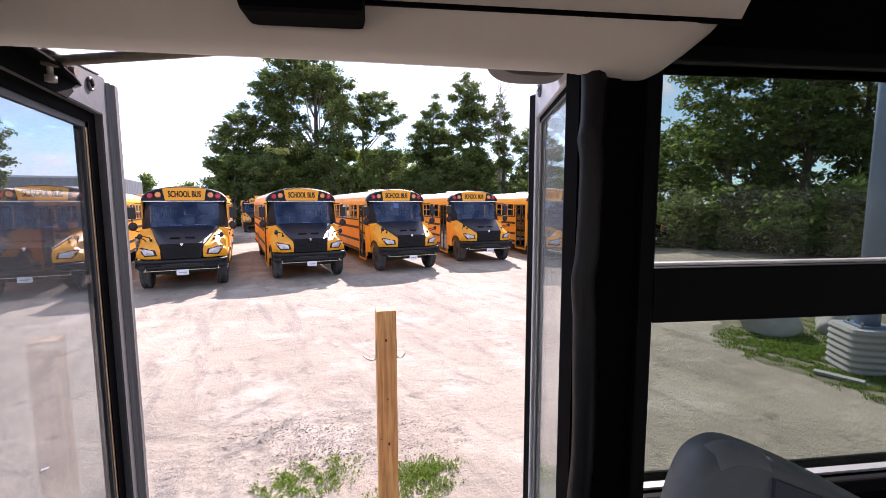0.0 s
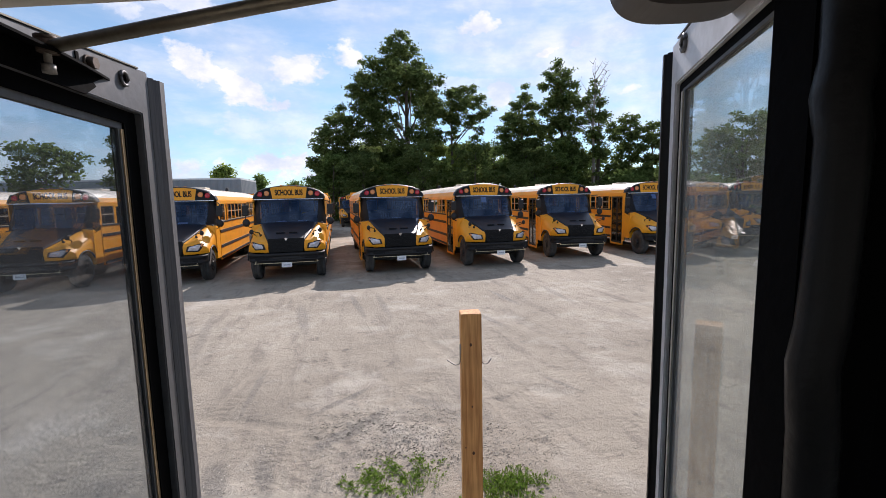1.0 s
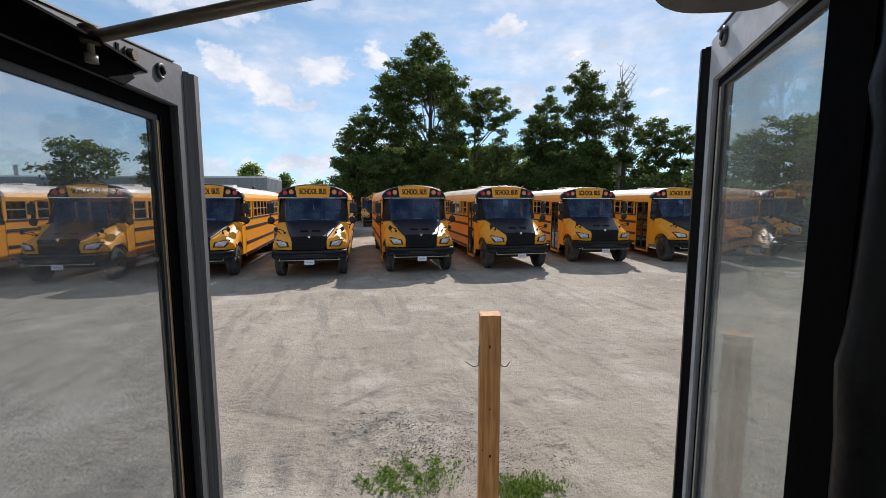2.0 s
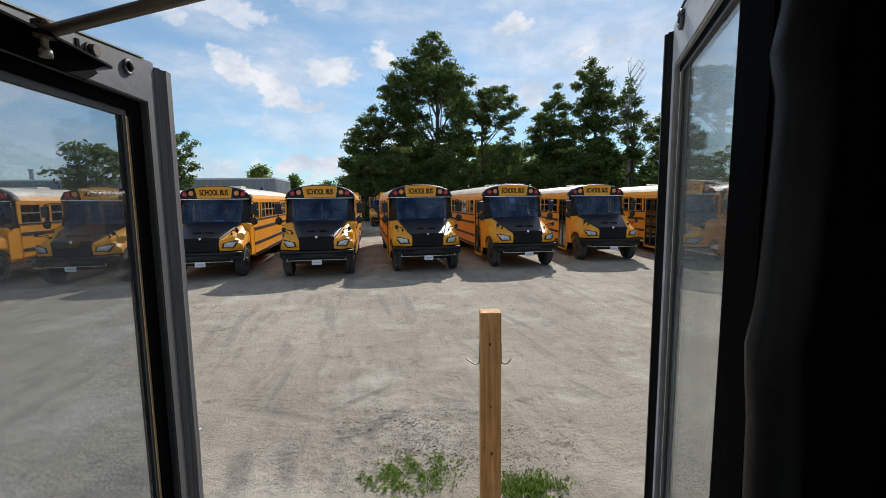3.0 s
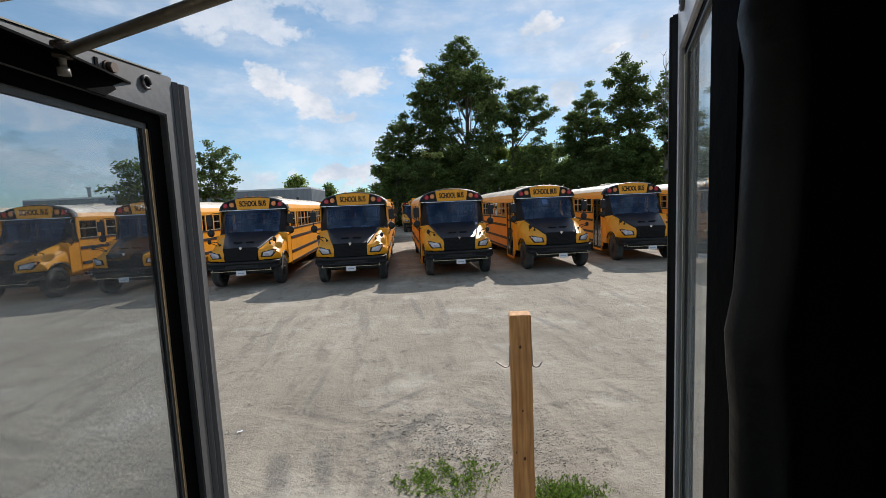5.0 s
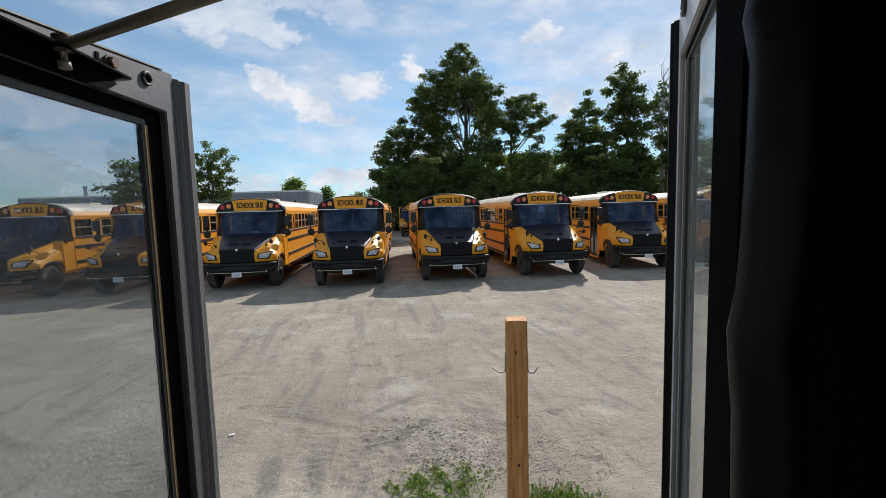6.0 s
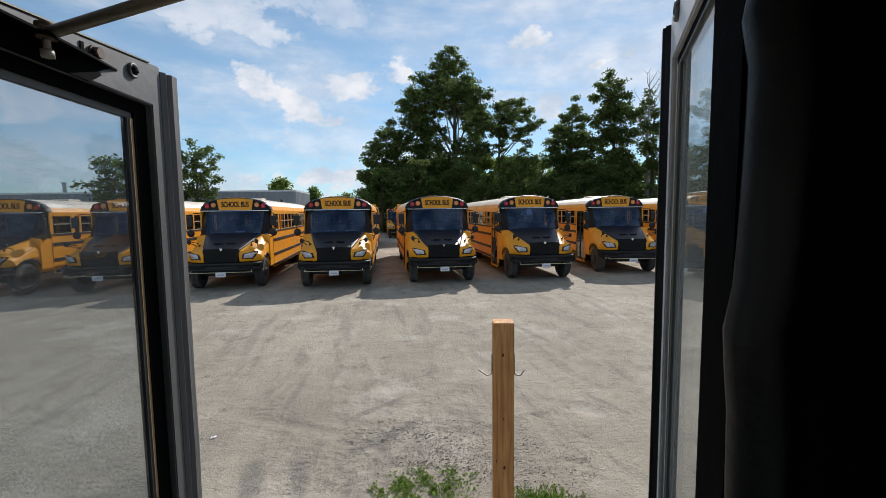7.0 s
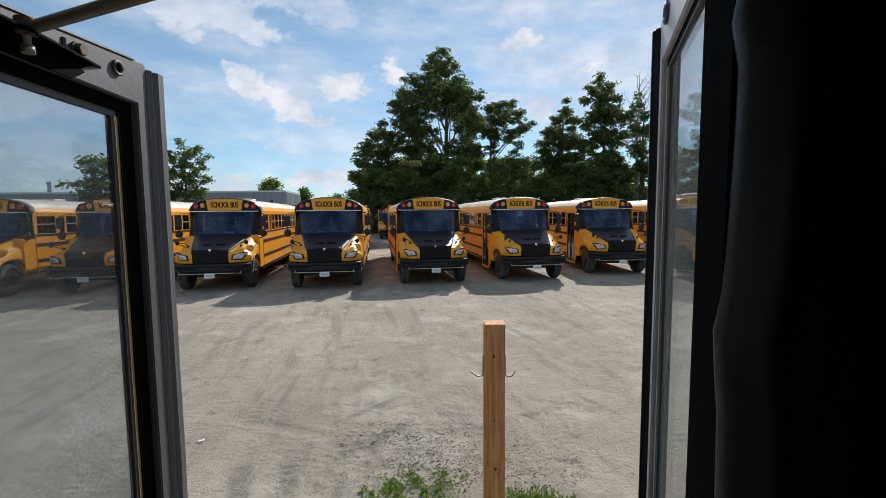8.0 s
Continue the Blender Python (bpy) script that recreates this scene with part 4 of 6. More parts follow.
def make_leaf(name, p, direction, s0, s1, flip, glass_s, top, glass_top, strip, pane, label, deep, sw=0.052, fw=0.028, steel=None, rubber=None, thick=0.028, rail=0.028, slope=0.0, eye=(-0.128, 0.03), tape=0.010):
    """A glazed door leaf. Its own axes: x along the leaf towards the free edge, y out of the face that shows, z up."""
    d = Vector((*direction, 0)).normalized()
    n = Vector((d.y, -d.x, 0)) * flip
    m = Matrix(((d.x, n.x, 0, p[0]), (d.y, n.y, 0, p[1]), (0, 0, 1, 0), (0, 0, 0, 1)))
    leaf = thing(name, label, "bus door", "bus door leaves", m=HERE @ m)
    g0, g1 = glass_s
    bot = 0.52
    gb = 0.62
    inner = s1 - sw - fw
    edge = s1 - sw
    low = glass_top + rail

    def top_at(x):
        return top + slope * (x - edge)
    # steel outer frame
    bm = bmesh.new()
    prism(bm, [(s0, low), (inner, low), (inner, gb), (edge, gb), (edge, top_at(edge)), (s0, top_at(s0))], "y", -thick, 0.0)
    box(bm, s0, edge, -thick, 0.0, bot, gb)
    bmesh.ops.recalc_face_normals(bm, faces=bm.faces)
    bmesh.ops.bevel(bm, geom=[e for e in bm.edges if e.calc_face_angle(0) > 0.5], offset=0.002, segments=2, affect="EDGES")
    part("door_frame", bm, steel or DOOR_GREY, leaf, "worn grey steel frame")
    # rubber channel that holds the pane, blackened for the shade in the recess, then the grey glazing tape round the
    # glass
    bm = bmesh.new()
    back = -min(0.012, deep * 0.7)
    box(bm, g1 + 0.012, inner + 0.002, -thick - 0.006, back, gb, low + 0.001)
    box(bm, s0, g0, -thick - 0.006, -0.002, gb, low)
    box(bm, g0, g1 + 0.012, -thick - 0.006, back, glass_top + tape, low + 0.001)
    box(bm, g0, g1, -thick - 0.006, -deep * 0.3, gb, gb + 0.03)
    part("inner_sash", bm, DOOR_BLACK, leaf)
    bm = bmesh.new()
    box(bm, g0, g1 + 0.012, -deep - 0.006, -deep + 0.003, glass_top, glass_top + tape)
    box(bm, g1, g1 + 0.005, -deep - 0.006, -deep + 0.003, gb + 0.03, glass_top)
    part("glazing_tape", bm, TAPE, leaf, "grey glazing tape round the pane")
    part("glazing_strip", boxm(g1 + 0.005, g1 + 0.012, -deep - 0.006, -deep + 0.005, gb + 0.03, glass_top), strip, leaf, "aged glazing strip")
    pn = part("pane", boxm(g0, g1, -deep - 0.004, -deep, gb + 0.03, glass_top), pane, leaf, "dusty glass")
    pn.visible_shadow = False
    # ribbed rubber on the free edge
    bm = bmesh.new()
    prof = [(s1 - sw, 0.0), (s1 - sw * 0.85, 0.006), (s1 - sw * 0.7, 0.002), (s1 - sw * 0.58, 0.009), (s1 - sw * 0.27, 0.009), (s1 - 0.003, 0.003), (s1, -0.008), (s1 - 0.003, -thick * 0.7), (s1 - sw * 0.4, -thick - 0.002), (s1 - sw, -thick)]
    rows = []
    for k in range(60):
        z = bot + (top - 0.008 - bot) * k / 59
        jig = 0.0012 * noise.noise(Vector((z * 9, s0 * 7, 1))) + 0.0008 * noise.noise(Vector((z * 40, s0, 3)))
        rows.append([(x + (jig if i not in (0, 9) else 0), y, z) for i, (x, y) in enumerate(prof)])
    vs = grid(bm, rows, False, True)
    bm.faces.new(vs[-1]); bm.faces.new(vs[0][::-1])
    part("edge_seal", bm, rubber or SEAL, leaf, "ribbed weathered rubber edge seal")
    # top edge lip and eyelet
    bm = bmesh.new()
    ends = (s0, edge - 0.03)
    prism(bm, [(ends[0], top_at(ends[0])), (ends[1], top_at(ends[1])), (ends[1], top_at(ends[1]) + 0.002), (ends[0], top_at(ends[0]) + 0.002)], "y", -thick - 0.004, 0.0015)
    part("top_lip", bm, ROD if flip > 0 else DOOR_GREY, leaf)
    bm = bmesh.new()
    e, zt = s1 + eye[0], top - eye[1]
    ring = [(e + 0.010 * math.cos(a), 0.002, zt + 0.010 * math.sin(a)) for a in [2 * math.pi * q / 18 for q in range(19)]]
    tube(bm, ring, 0.0028, 6)
    part("eyelet", bm, DOOR_GREY, leaf)
    bm = bmesh.new()
    disc(bm, (e, -0.001, zt), (0, 1, 0), 0.0085, 0.002, 16)
    part("eyelet_hole", bm, DARK_WALL, leaf)
    return leaf


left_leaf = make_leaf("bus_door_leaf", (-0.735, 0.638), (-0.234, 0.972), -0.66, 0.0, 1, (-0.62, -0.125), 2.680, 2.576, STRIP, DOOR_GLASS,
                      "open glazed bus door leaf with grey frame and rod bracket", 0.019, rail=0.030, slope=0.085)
# drooping steel flange that takes the opening rod
bm = bmesh.new()
rows = []
for x, out in ((-0.60, 0.030), (-0.45, 0.034), (-0.32, 0.034), (-0.25, 0.022), (-0.20, 0.010), (-0.165, 0.001)):
    rows.append([(x, 0.0, 2.6405), (x, out, 2.6405 - 0.30 * out), (x, out, 2.6375 - 0.30 * out), (x, 0.0, 2.6365)])
vs = grid(bm, rows, False, True)
bm.faces.new(vs[0][::-1]); bm.faces.new(vs[-1])
part("angle_bracket", bm, DOOR_BLACK, left_leaf, "black steel angle bracket")
# ragged black strip that stands for the shadow under the bracket
bm = bmesh.new()
prism(bm, [(-0.60, 2.6045), (-0.224, 2.6045), (-0.20, 2.620), (-0.206, 2.624), (-0.19, 2.632), (-0.18, 2.6365), (-0.60, 2.6365)], "y", -0.001, 0.002)
part("bracket_shadow", bm, DOOR_BLACK, left_leaf, "black strip shaped as the bracket's shadow on the rail")
bm = bmesh.new()
tube(bm, [(-0.211, 0.0, 2.648), (-0.211, 0.003, 2.648)], 0.0105, 12)
tube(bm, [(-0.211, 0.003, 2.648), (-0.211, 0.011, 2.648)], 0.0082, 6)
part("bracket_bolt", bm, RUST, left_leaf)
part("bracket_slot", boxm(-0.236, -0.230, -0.001, 0.0015, 2.642, 2.656), DOOR_BLACK, left_leaf)
bm = bmesh.new()
tube(bm, [(-0.3085, 0.015, 2.608), (-0.3085, 0.015, 2.617)], 0.0075, 6)
tube(bm, [(-0.3085, 0.015, 2.617), (-0.3085, 0.015, 2.643)], 0.004, 8)
part("pivot_nut", bm, WORN_NUT, left_leaf, "dull pivot nut")
bm = bmesh.new()
tube(bm, [(-0.3085, 0.015, 2.643), (-0.3085, 0.015, 2.648)], 0.011, 10)
part("pivot_washer", bm, RUST, left_leaf)

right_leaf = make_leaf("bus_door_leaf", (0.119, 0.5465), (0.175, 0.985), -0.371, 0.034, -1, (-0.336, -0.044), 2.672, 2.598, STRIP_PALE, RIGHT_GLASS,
                       "open glazed bus door leaf with dirty glass", 0.009, 0.026, 0.023, LIT_STEEL, JAMB_RUBBER, 0.014, rail=0.014, eye=(-0.092, 0.017), tape=0.004)
bm = bmesh.new()
rows = []
for k in range(140):
    z = 0.6 + 2.0 * k / 139
    q = 0.0035 * noise.noise(Vector((0, 2, z * 30))) + 0.002 * noise.noise(Vector((5, 2, z * 90)))
    rows.append([(-0.351, 0.005, z), (-0.333 + q, 0.006, z), (-0.331 + q, -0.002, z), (-0.351, -0.010, z)])
grid(bm, rows, False)
tube(bm, [(-0.328, 0.002, 2.325), (-0.320, 0.003, 2.312), (-0.327, 0.004, 2.295)], 0.0009, 5)
part("ragged_gasket", bm, DOOR_BLACK, right_leaf, "torn black window gasket")

# opening rod
rod = thing("door_rod", "tarnished steel rod that opens the door", "rod", m=HERE)
bm = bmesh.new()
tube(bm, [(-0.646, 0.341, 2.6355), (-0.622, 0.337, 2.6365), (-0.38, 0.306, 2.6505), (-0.10, 0.270, 2.664), (-0.06, 0.265, 2.69), (-0.05, 0.264, 2.80)], 0.0072, 12)
part("bar", bm, ROD, rod, smooth=True)
bm = bmesh.new()
tube(bm, [(-0.646, 0.341, 2.630), (-0.646, 0.341, 2.6425)], 0.011, 12)
part("rod_eye", bm, RUST, rod)


# passenger window beside the door
def make_window(x0, x1, label):
    ob = tagged(thing("window_1", label, "window", kind="structure", m=HERE))
    zs = ((2.048, 2.286), (2.357, 2.607))
    bm = bmesh.new()
    for a, b, c, e in ((x0 - 0.02, x0, WZ0 - 0.02, WZ1 + 0.02), (x1, x1 + 0.02, WZ0 - 0.02, WZ1 + 0.02), (x0, x1, WZ1, WZ1 + 0.02), (x0, x1, WZ0 - 0.02, WZ0), (x0, x1, 2.286, 2.357)):
        box(bm, a, b, YR - 0.012, YR + 0.046, c, e, 0.003)
    part("window_frame", bm, SASH_DARK, ob, "black split sash frame")
    for z0, z1 in zs:
        bm = bmesh.new()
        box(bm, x0, x1, YR + 0.004, YR + 0.016, z0, z0 + 0.004)
        box(bm, x0, x0 + 0.003, YR + 0.004, YR + 0.016, z0 + 0.004, z1)
        part("sash_edge", bm, ALU, ob, "thin bright sash edge")
        pn = part("pane", boxm(x0, x1, YR + 0.018, YR + 0.022, z0, z1), WINDOW_GLASS, ob, "tinted glass")
        pn.visible_shadow = False


make_window(WX0, WX1, "split sash bus window with tinted glass")

# seat back by the window
seat = thing("bus_bench", "grey vinyl bus seat back beside the window", "bench", m=HERE)
prof = [(0.045, 0.95), (0.048, 2.12), (0.052, 2.178), (0.066, 2.221), (0.082, 2.233), (0.10, 2.236), (0.129, 2.226), (0.189, 2.197), (0.267, 2.153), (0.36, 2.10), (0.46, 2.06), (0.46, 0.95)]
for _ in range(2):          # round the outline off above the seat's edge
    soft_line = [prof[0]]
    for (xa, za), (xb, zb) in zip(prof, prof[1:]):
        soft_line += [(xa, za), (xb, zb)] if min(za, zb) < 1.5 else [(0.75 * xa + 0.25 * xb, 0.75 * za + 0.25 * zb), (0.25 * xa + 0.75 * xb, 0.25 * za + 0.75 * zb)]
    prof = [q for k, q in enumerate(soft_line) if k == 0 or q != soft_line[k - 1]]
bm = bmesh.new()
rows = [[(0.25 + (x - 0.25) * k, y, 1.5 + (z - 1.5) * k2) for x, z in prof] for y, k, k2 in ((0.0, 0.97, 0.988), (-0.006, 1.0, 1.0), (-0.030, 1.0, 1.0), (-0.037, 0.985, 0.994), (-0.040, 0.96, 0.984))]
vs = grid(bm, rows, True, True)
bm.faces.new(vs[0][::-1]); bm.faces.new(vs[-1])
part("seat_back", bm, VINYL, seat, smooth=True)
bm = bmesh.new()
grid(bm, [[(x, -0.0412, z - 0.009), (x, -0.034, z + 0.0008), (x, -0.020, z + 0.0012)] for x, z in [q for q in prof if 0.078 < q[0] < 0.135 and q[1] > 2.15]])
part("edge_piping", bm, VINYL_PALE, seat, "pale worn edge trim", smooth=True)
bm = bmesh.new()
edge = [(0.128, 2.212), (0.158, 2.199)] + [(x, z - 0.012) for x, z in prof if x > 0.17 and z > 2.0]
prism(bm, edge + [(edge[-1][0], 1.0), (edge[0][0] + 0.012, 1.0)], "y", -0.0435, -0.040)
part("seat_cover", bm, mat("dark_blue_vinyl", (0.055, 0.07, 0.085), 0.5, var=0.15, bump=0.1), seat, "dark blue vinyl cover")
bm = bmesh.new()
grid(bm, [[(x, -0.0445, z), (x, -0.0445, z - 0.016)] for x, z in ((0.205, 2.168), (0.222, 2.160), (0.240, 2.149))])
part("worn_patch", bm, VINYL_PALE, seat, "pale worn patch")


# running gear under the floor
gear = thing("bus_undercarriage", "black bus chassis with four wheels below the floor", "undercarriage", m=HERE)
part("chassis_rail", boxm(-1.2, 7.2, -1.35, -1.2, 0.6, 0.86), BLACK_TRIM, gear)
part("chassis_rail", boxm(-1.2, 7.2, -0.8, -0.65, 0.6, 0.86), BLACK_TRIM, gear)
for wx in (1.3, 5.8):
    part("axle", boxm(wx - 0.06, wx + 0.06, -1.85, -0.08, 0.38, 0.60, bevel=0.01), BLACK_TRIM, gear)
    for wy in (-0.08, -1.85):
        ob = part("wheel", tyre_mesh(bmesh.new(), 0, 0, 0.44, 0.44, 0.26), RUBBER, gear, "black tyre", True)
        ob.matrix_local = pose(wx, wy, 0, 0, 0, 90)
        bm = bmesh.new()
        tube(bm, [(-0.1, 0, 0.44), (0.1, 0, 0.44)], 0.27, 20)
        part("rim", bm, RIM, ob)


# ---------------------------------------------------------------- the yard
def wood_material():
    m = bpy.data.materials.new("fresh_pine")
    m.use_nodes = True
    nt = m.node_tree
    N, L = nt.nodes.new, nt.links.new
    p = nt.nodes["Principled BSDF"]
    tc, mp = N("ShaderNodeTexCoord"), N("ShaderNodeMapping")
    mp.inputs["Scale"].default_value = (1, 1, 0.06)
    L(tc.outputs["Object"], mp.inputs[0])
    n = N("ShaderNodeTexNoise"); n.inputs["Scale"].default_value, n.inputs["Detail"].default_value, n.inputs["Distortion"].default_value = 38, 6, 0.4
    L(mp.outputs[0], n.inputs["Vector"])
    r = N("ShaderNodeValToRGB")
    r.color_ramp.elements[0].position, r.color_ramp.elements[0].color = 0.35, (0.46, 0.20, 0.06, 1)
    r.color_ramp.elements[1].position, r.color_ramp.elements[1].color = 0.65, (0.74, 0.39, 0.14, 1)
    L(n.outputs["Fac"], r.inputs[0])
    n2 = N("ShaderNodeTexNoise"); n2.inputs["Scale"].default_value = 5
    L(tc.outputs["Object"], n2.inputs["Vector"])
    mr = N("ShaderNodeMapRange"); mr.inputs[3].default_value, mr.inputs[4].default_value = 0.75, 1.2
    L(n2.outputs["Fac"], mr.inputs[0])
    hs = N("ShaderNodeHueSaturation"); L(mr.outputs[0], hs.inputs["Value"]); L(r.outputs[0], hs.inputs["Color"])
    L(hs.outputs[0], p.inputs["Base Color"])
    p.inputs["Roughness"].default_value = 0.75
    b = N("ShaderNodeBump"); b.inputs["Strength"].default_value, b.inputs["Distance"].default_value = 0.25, 0.004
    L(n.outputs["Fac"], b.inputs["Height"]); L(b.outputs[0], p.inputs["Normal"])
    return m


WOOD = wood_material()
KNOT = mat("dark_knot", (0.09, 0.035, 0.015), 0.7, var=0.3, scale=60)
WIRE = mat("galvanised_hook", (0.35, 0.33, 0.30), 0.4, 0.8, var=0.2, scale=30)


def make_post():
    post = thing("wooden_post", "square fresh pine post with two wire hooks in grass", "post", m=pose(-1.190, 1.785, 0, 0, 0, -11))
    bm = bmesh.new()
    box(bm, -0.075, 0.075, -0.07, 0.07, -0.05, 1.625)
    bmesh.ops.bevel(bm, geom=list(bm.edges), offset=0.005, segments=2, affect="EDGES")
    part("shaft", bm, WOOD, post)
    for x, z, rx, rz in ((-0.006, 1.395, 0.009, 0.014), (0.006, 0.552, 0.010, 0.015), (-0.052, 0.60, 0.005, 0.009), (0.0, 0.92, 0.006, 0.010)):
        bm = bmesh.new()
        bmesh.ops.create_uvsphere(bm, u_segments=10, v_segments=6, radius=1, matrix=Matrix.Translation((x, -0.0695, z)) @ Matrix.Diagonal((rx, 0.0025, rz, 1)))
        part("knot", bm, KNOT, post, smooth=True)
    for s in (-1, 1):
        bm = bmesh.new()
        reach = 0.178 if s < 0 else 0.152
        pts = [(s * 0.072, -0.02, 1.39), (s * 0.080, -0.02, 1.385), (s * 0.081, -0.02, 1.262)]
        pts += [(s * (0.081 + 0.030 - 0.030 * math.cos(a)), -0.02, 1.250 - 0.022 * math.sin(a)) for a in [radians(q) for q in range(20, 130, 18)]]
        pts += [(s * reach, -0.02, 1.268)]
        tube(bm, pts, 0.0048, 8)
        part("wire_hook", bm, WIRE, post, "bent galvanised hook")


make_post()

def leaf_material(name, color, glow):
    m = bpy.data.materials.new(name)
    m.use_nodes = True
    nt = m.node_tree
    nt.nodes.clear()
    N, L = nt.nodes.new, nt.links.new
    out, df, tr, mx, g, hs, mr = (N("ShaderNodeOutputMaterial"), N("ShaderNodeBsdfDiffuse"), N("ShaderNodeBsdfTranslucent"), N("ShaderNodeMixShader"),
                                  N("ShaderNodeNewGeometry"), N("ShaderNodeHueSaturation"), N("ShaderNodeMapRange"))
    hs.inputs["Color"].default_value = (*color, 1)
    mr.inputs[3].default_value, mr.inputs[4].default_value = 0.6, 1.4
    L(g.outputs["Random Per Island"], mr.inputs[0]); L(mr.outputs[0], hs.inputs["Value"])
    L(hs.outputs[0], df.inputs[0]); L(hs.outputs[0], tr.inputs[0])
    mx.inputs[0].default_value = glow
    L(df.outputs[0], mx.inputs[1]); L(tr.outputs[0], mx.inputs[2]); L(mx.outputs[0], out.inputs[0])
    return m


GRASS = leaf_material("sunlit_grass", (0.17, 0.26, 0.05), 0.45)


def blades(name, label, areas, count, h0, h1, broad=0.4, seed=1):
    """Low weeds and grass as one mesh of bent blades."""
    rnd = random.Random(seed)
    verts, faces = [], []
    for cx, cy, rx, ry, share in areas:
        for _ in range(int(count * share)):
            a, r = rnd.uniform(0, 2 * math.pi), rnd.random() ** 0.6
            x, y = cx + rx * r * math.cos(a), cy + ry * r * math.sin(a)
            if noise.noise(Vector((x * 5, y * 5, seed))) < 0.02 - 0.35 * (1 - r):
                continue
            h = rnd.uniform(h0, h1) * (1.15 - 0.6 * r)
            t = rnd.uniform(0, 2 * math.pi)
            lean = rnd.uniform(0.2, 1.0) * h
            w = h * (0.22 if rnd.random() < broad else 0.05) + 0.002
            dx, dy, px, py = math.cos(t), math.sin(t), -math.sin(t) * w, math.cos(t) * w
            i = len(verts)
            verts += [(x - px * 0.5, y - py * 0.5, 0), (x + px * 0.5, y + py * 0.5, 0), (x + dx * lean * 0.45 + px, y + dy * lean * 0.45 + py, h * 0.7),
                      (x + dx * lean * 0.45 - px, y + dy * lean * 0.45 - py, h * 0.7), (x + dx * lean, y + dy * lean, h)]
            faces += [(i, i + 1, i + 2, i + 3), (i + 3, i + 2, i + 4)]
    me = bpy.data.meshes.new(name)
    me.from_pydata(verts, [], faces)
    me.materials.append(GRASS)
    return tagged(new(name, me), label, "grass", kind="stuff")


def weeds(name, label, areas, count, seed):
    """Low rosettes of broad leaves, lying flat, as one mesh."""
    rnd = random.Random(seed)
    verts, faces = [], []
    for cx, cy, rx, ry, share in areas:
        for _ in range(int(count * share)):
            a, r = rnd.uniform(0, 2 * math.pi), rnd.random() ** 0.5
            x, y = cx + rx * r * math.cos(a), cy + ry * r * math.sin(a)
            if rnd.random() > (0.45 + 1.3 * noise.noise(Vector((x * 6, y * 6, seed)))) * (1.15 - r):
                continue
            for _ in range(rnd.randint(3, 6)):
                t, ln = rnd.uniform(0, 2 * math.pi), rnd.uniform(0.011, 0.030)
                w, up = ln * rnd.uniform(0.2, 0.4), ln * rnd.uniform(0.1, 0.7)
                dx, dy = math.cos(t) * ln, math.sin(t) * ln
                px, py = -math.sin(t) * w, math.cos(t) * w
                z = rnd.uniform(0.0, 0.018)
                i = len(verts)
                verts += [(x, y, z), (x + dx * 0.5 + px, y + dy * 0.5 + py, z + up * 0.7), (x + dx, y + dy, z + up), (x + dx * 0.5 - px, y + dy * 0.5 - py, z + up * 0.7)]
                faces += [(i, i + 1, i + 2, i + 3)]
    me = bpy.data.meshes.new(name)
    me.from_pydata(verts, [], faces)
    me.materials.append(GRASS)
    return tagged(new(name, me), label, "weeds", kind="stuff")


weeds("weeds", "low green broad-leaved weeds round the post", [(-1.70, 2.42, 0.52, 0.32, 0.65), (-0.78, 2.02, 0.42, 0.28, 0.25), (-1.3, 1.7, 0.6, 0.3, 0.1)], 3000, 3)
blades("grass", "bright green grass tufts round the post", [(-0.78, 1.98, 0.44, 0.32, 0.6), (-1.65, 2.3, 0.4, 0.22, 0.1), (-1.2, 1.65, 0.6, 0.3, 0.15)], 5200, 0.012, 0.045, 0.1, 1)


def stones(name, label, n, area, r0, r1, material, seed, flat=1.0):
    rnd = random.Random(seed)
    verts, faces = [], []
    octa = [(1, 0, 0), (0, 1, 0), (-1, 0, 0), (0, -1, 0), (0, 0, 1)]
    for _ in range(n):
        x, y = area(rnd)
        r = r0 + (r1 - r0) * rnd.random() ** 3
        sx, sy, sz, t = r * rnd.uniform(0.7, 1.3), r * rnd.uniform(0.6, 1.1), r * rnd.uniform(0.35, 0.8) * flat, rnd.uniform(0, 6.3)
        i, lie = len(verts), ground_height(x, y)
        for a, b, c in octa:
            px, py = a * sx, b * sy
            verts.append((x + px * math.cos(t) - py * math.sin(t), y + px * math.sin(t) + py * math.cos(t), lie + c * sz - 0.001))
        faces += [(i, i + 1, i + 4), (i + 1, i + 2, i + 4), (i + 2, i + 3, i + 4), (i + 3, i, i + 4)]
    me = bpy.data.meshes.new(name)
    me.from_pydata(verts, [], faces)
    me.materials.append(material)
    return tagged(new(name, me), label, "gravel", kind="stuff")


STONE = mat("loose_gravel", (0.40, 0.355, 0.30), 0.9, var=0.2, scale=30, island=0.5)


def near_yard(rnd):
    if rnd.random() < 0.45:
        a, r = rnd.uniform(0, 6.3), rnd.random() ** 0.7
        return -1.7 + 1.6 * r * math.cos(a), 2.9 + 0.9 * r * math.sin(a)
    return rnd.uniform(-7, 6), 1.2 + 9 * rnd.random() ** 1.6


stones("loose_stones", "small loose gravel stones on the yard", 9000, near_yard, 0.003, 0.013, STONE, 5)
CLOD = mat("dark_soil_clods", (0.25, 0.225, 0.19), 0.95, var=0.3, scale=30, island=0.4)


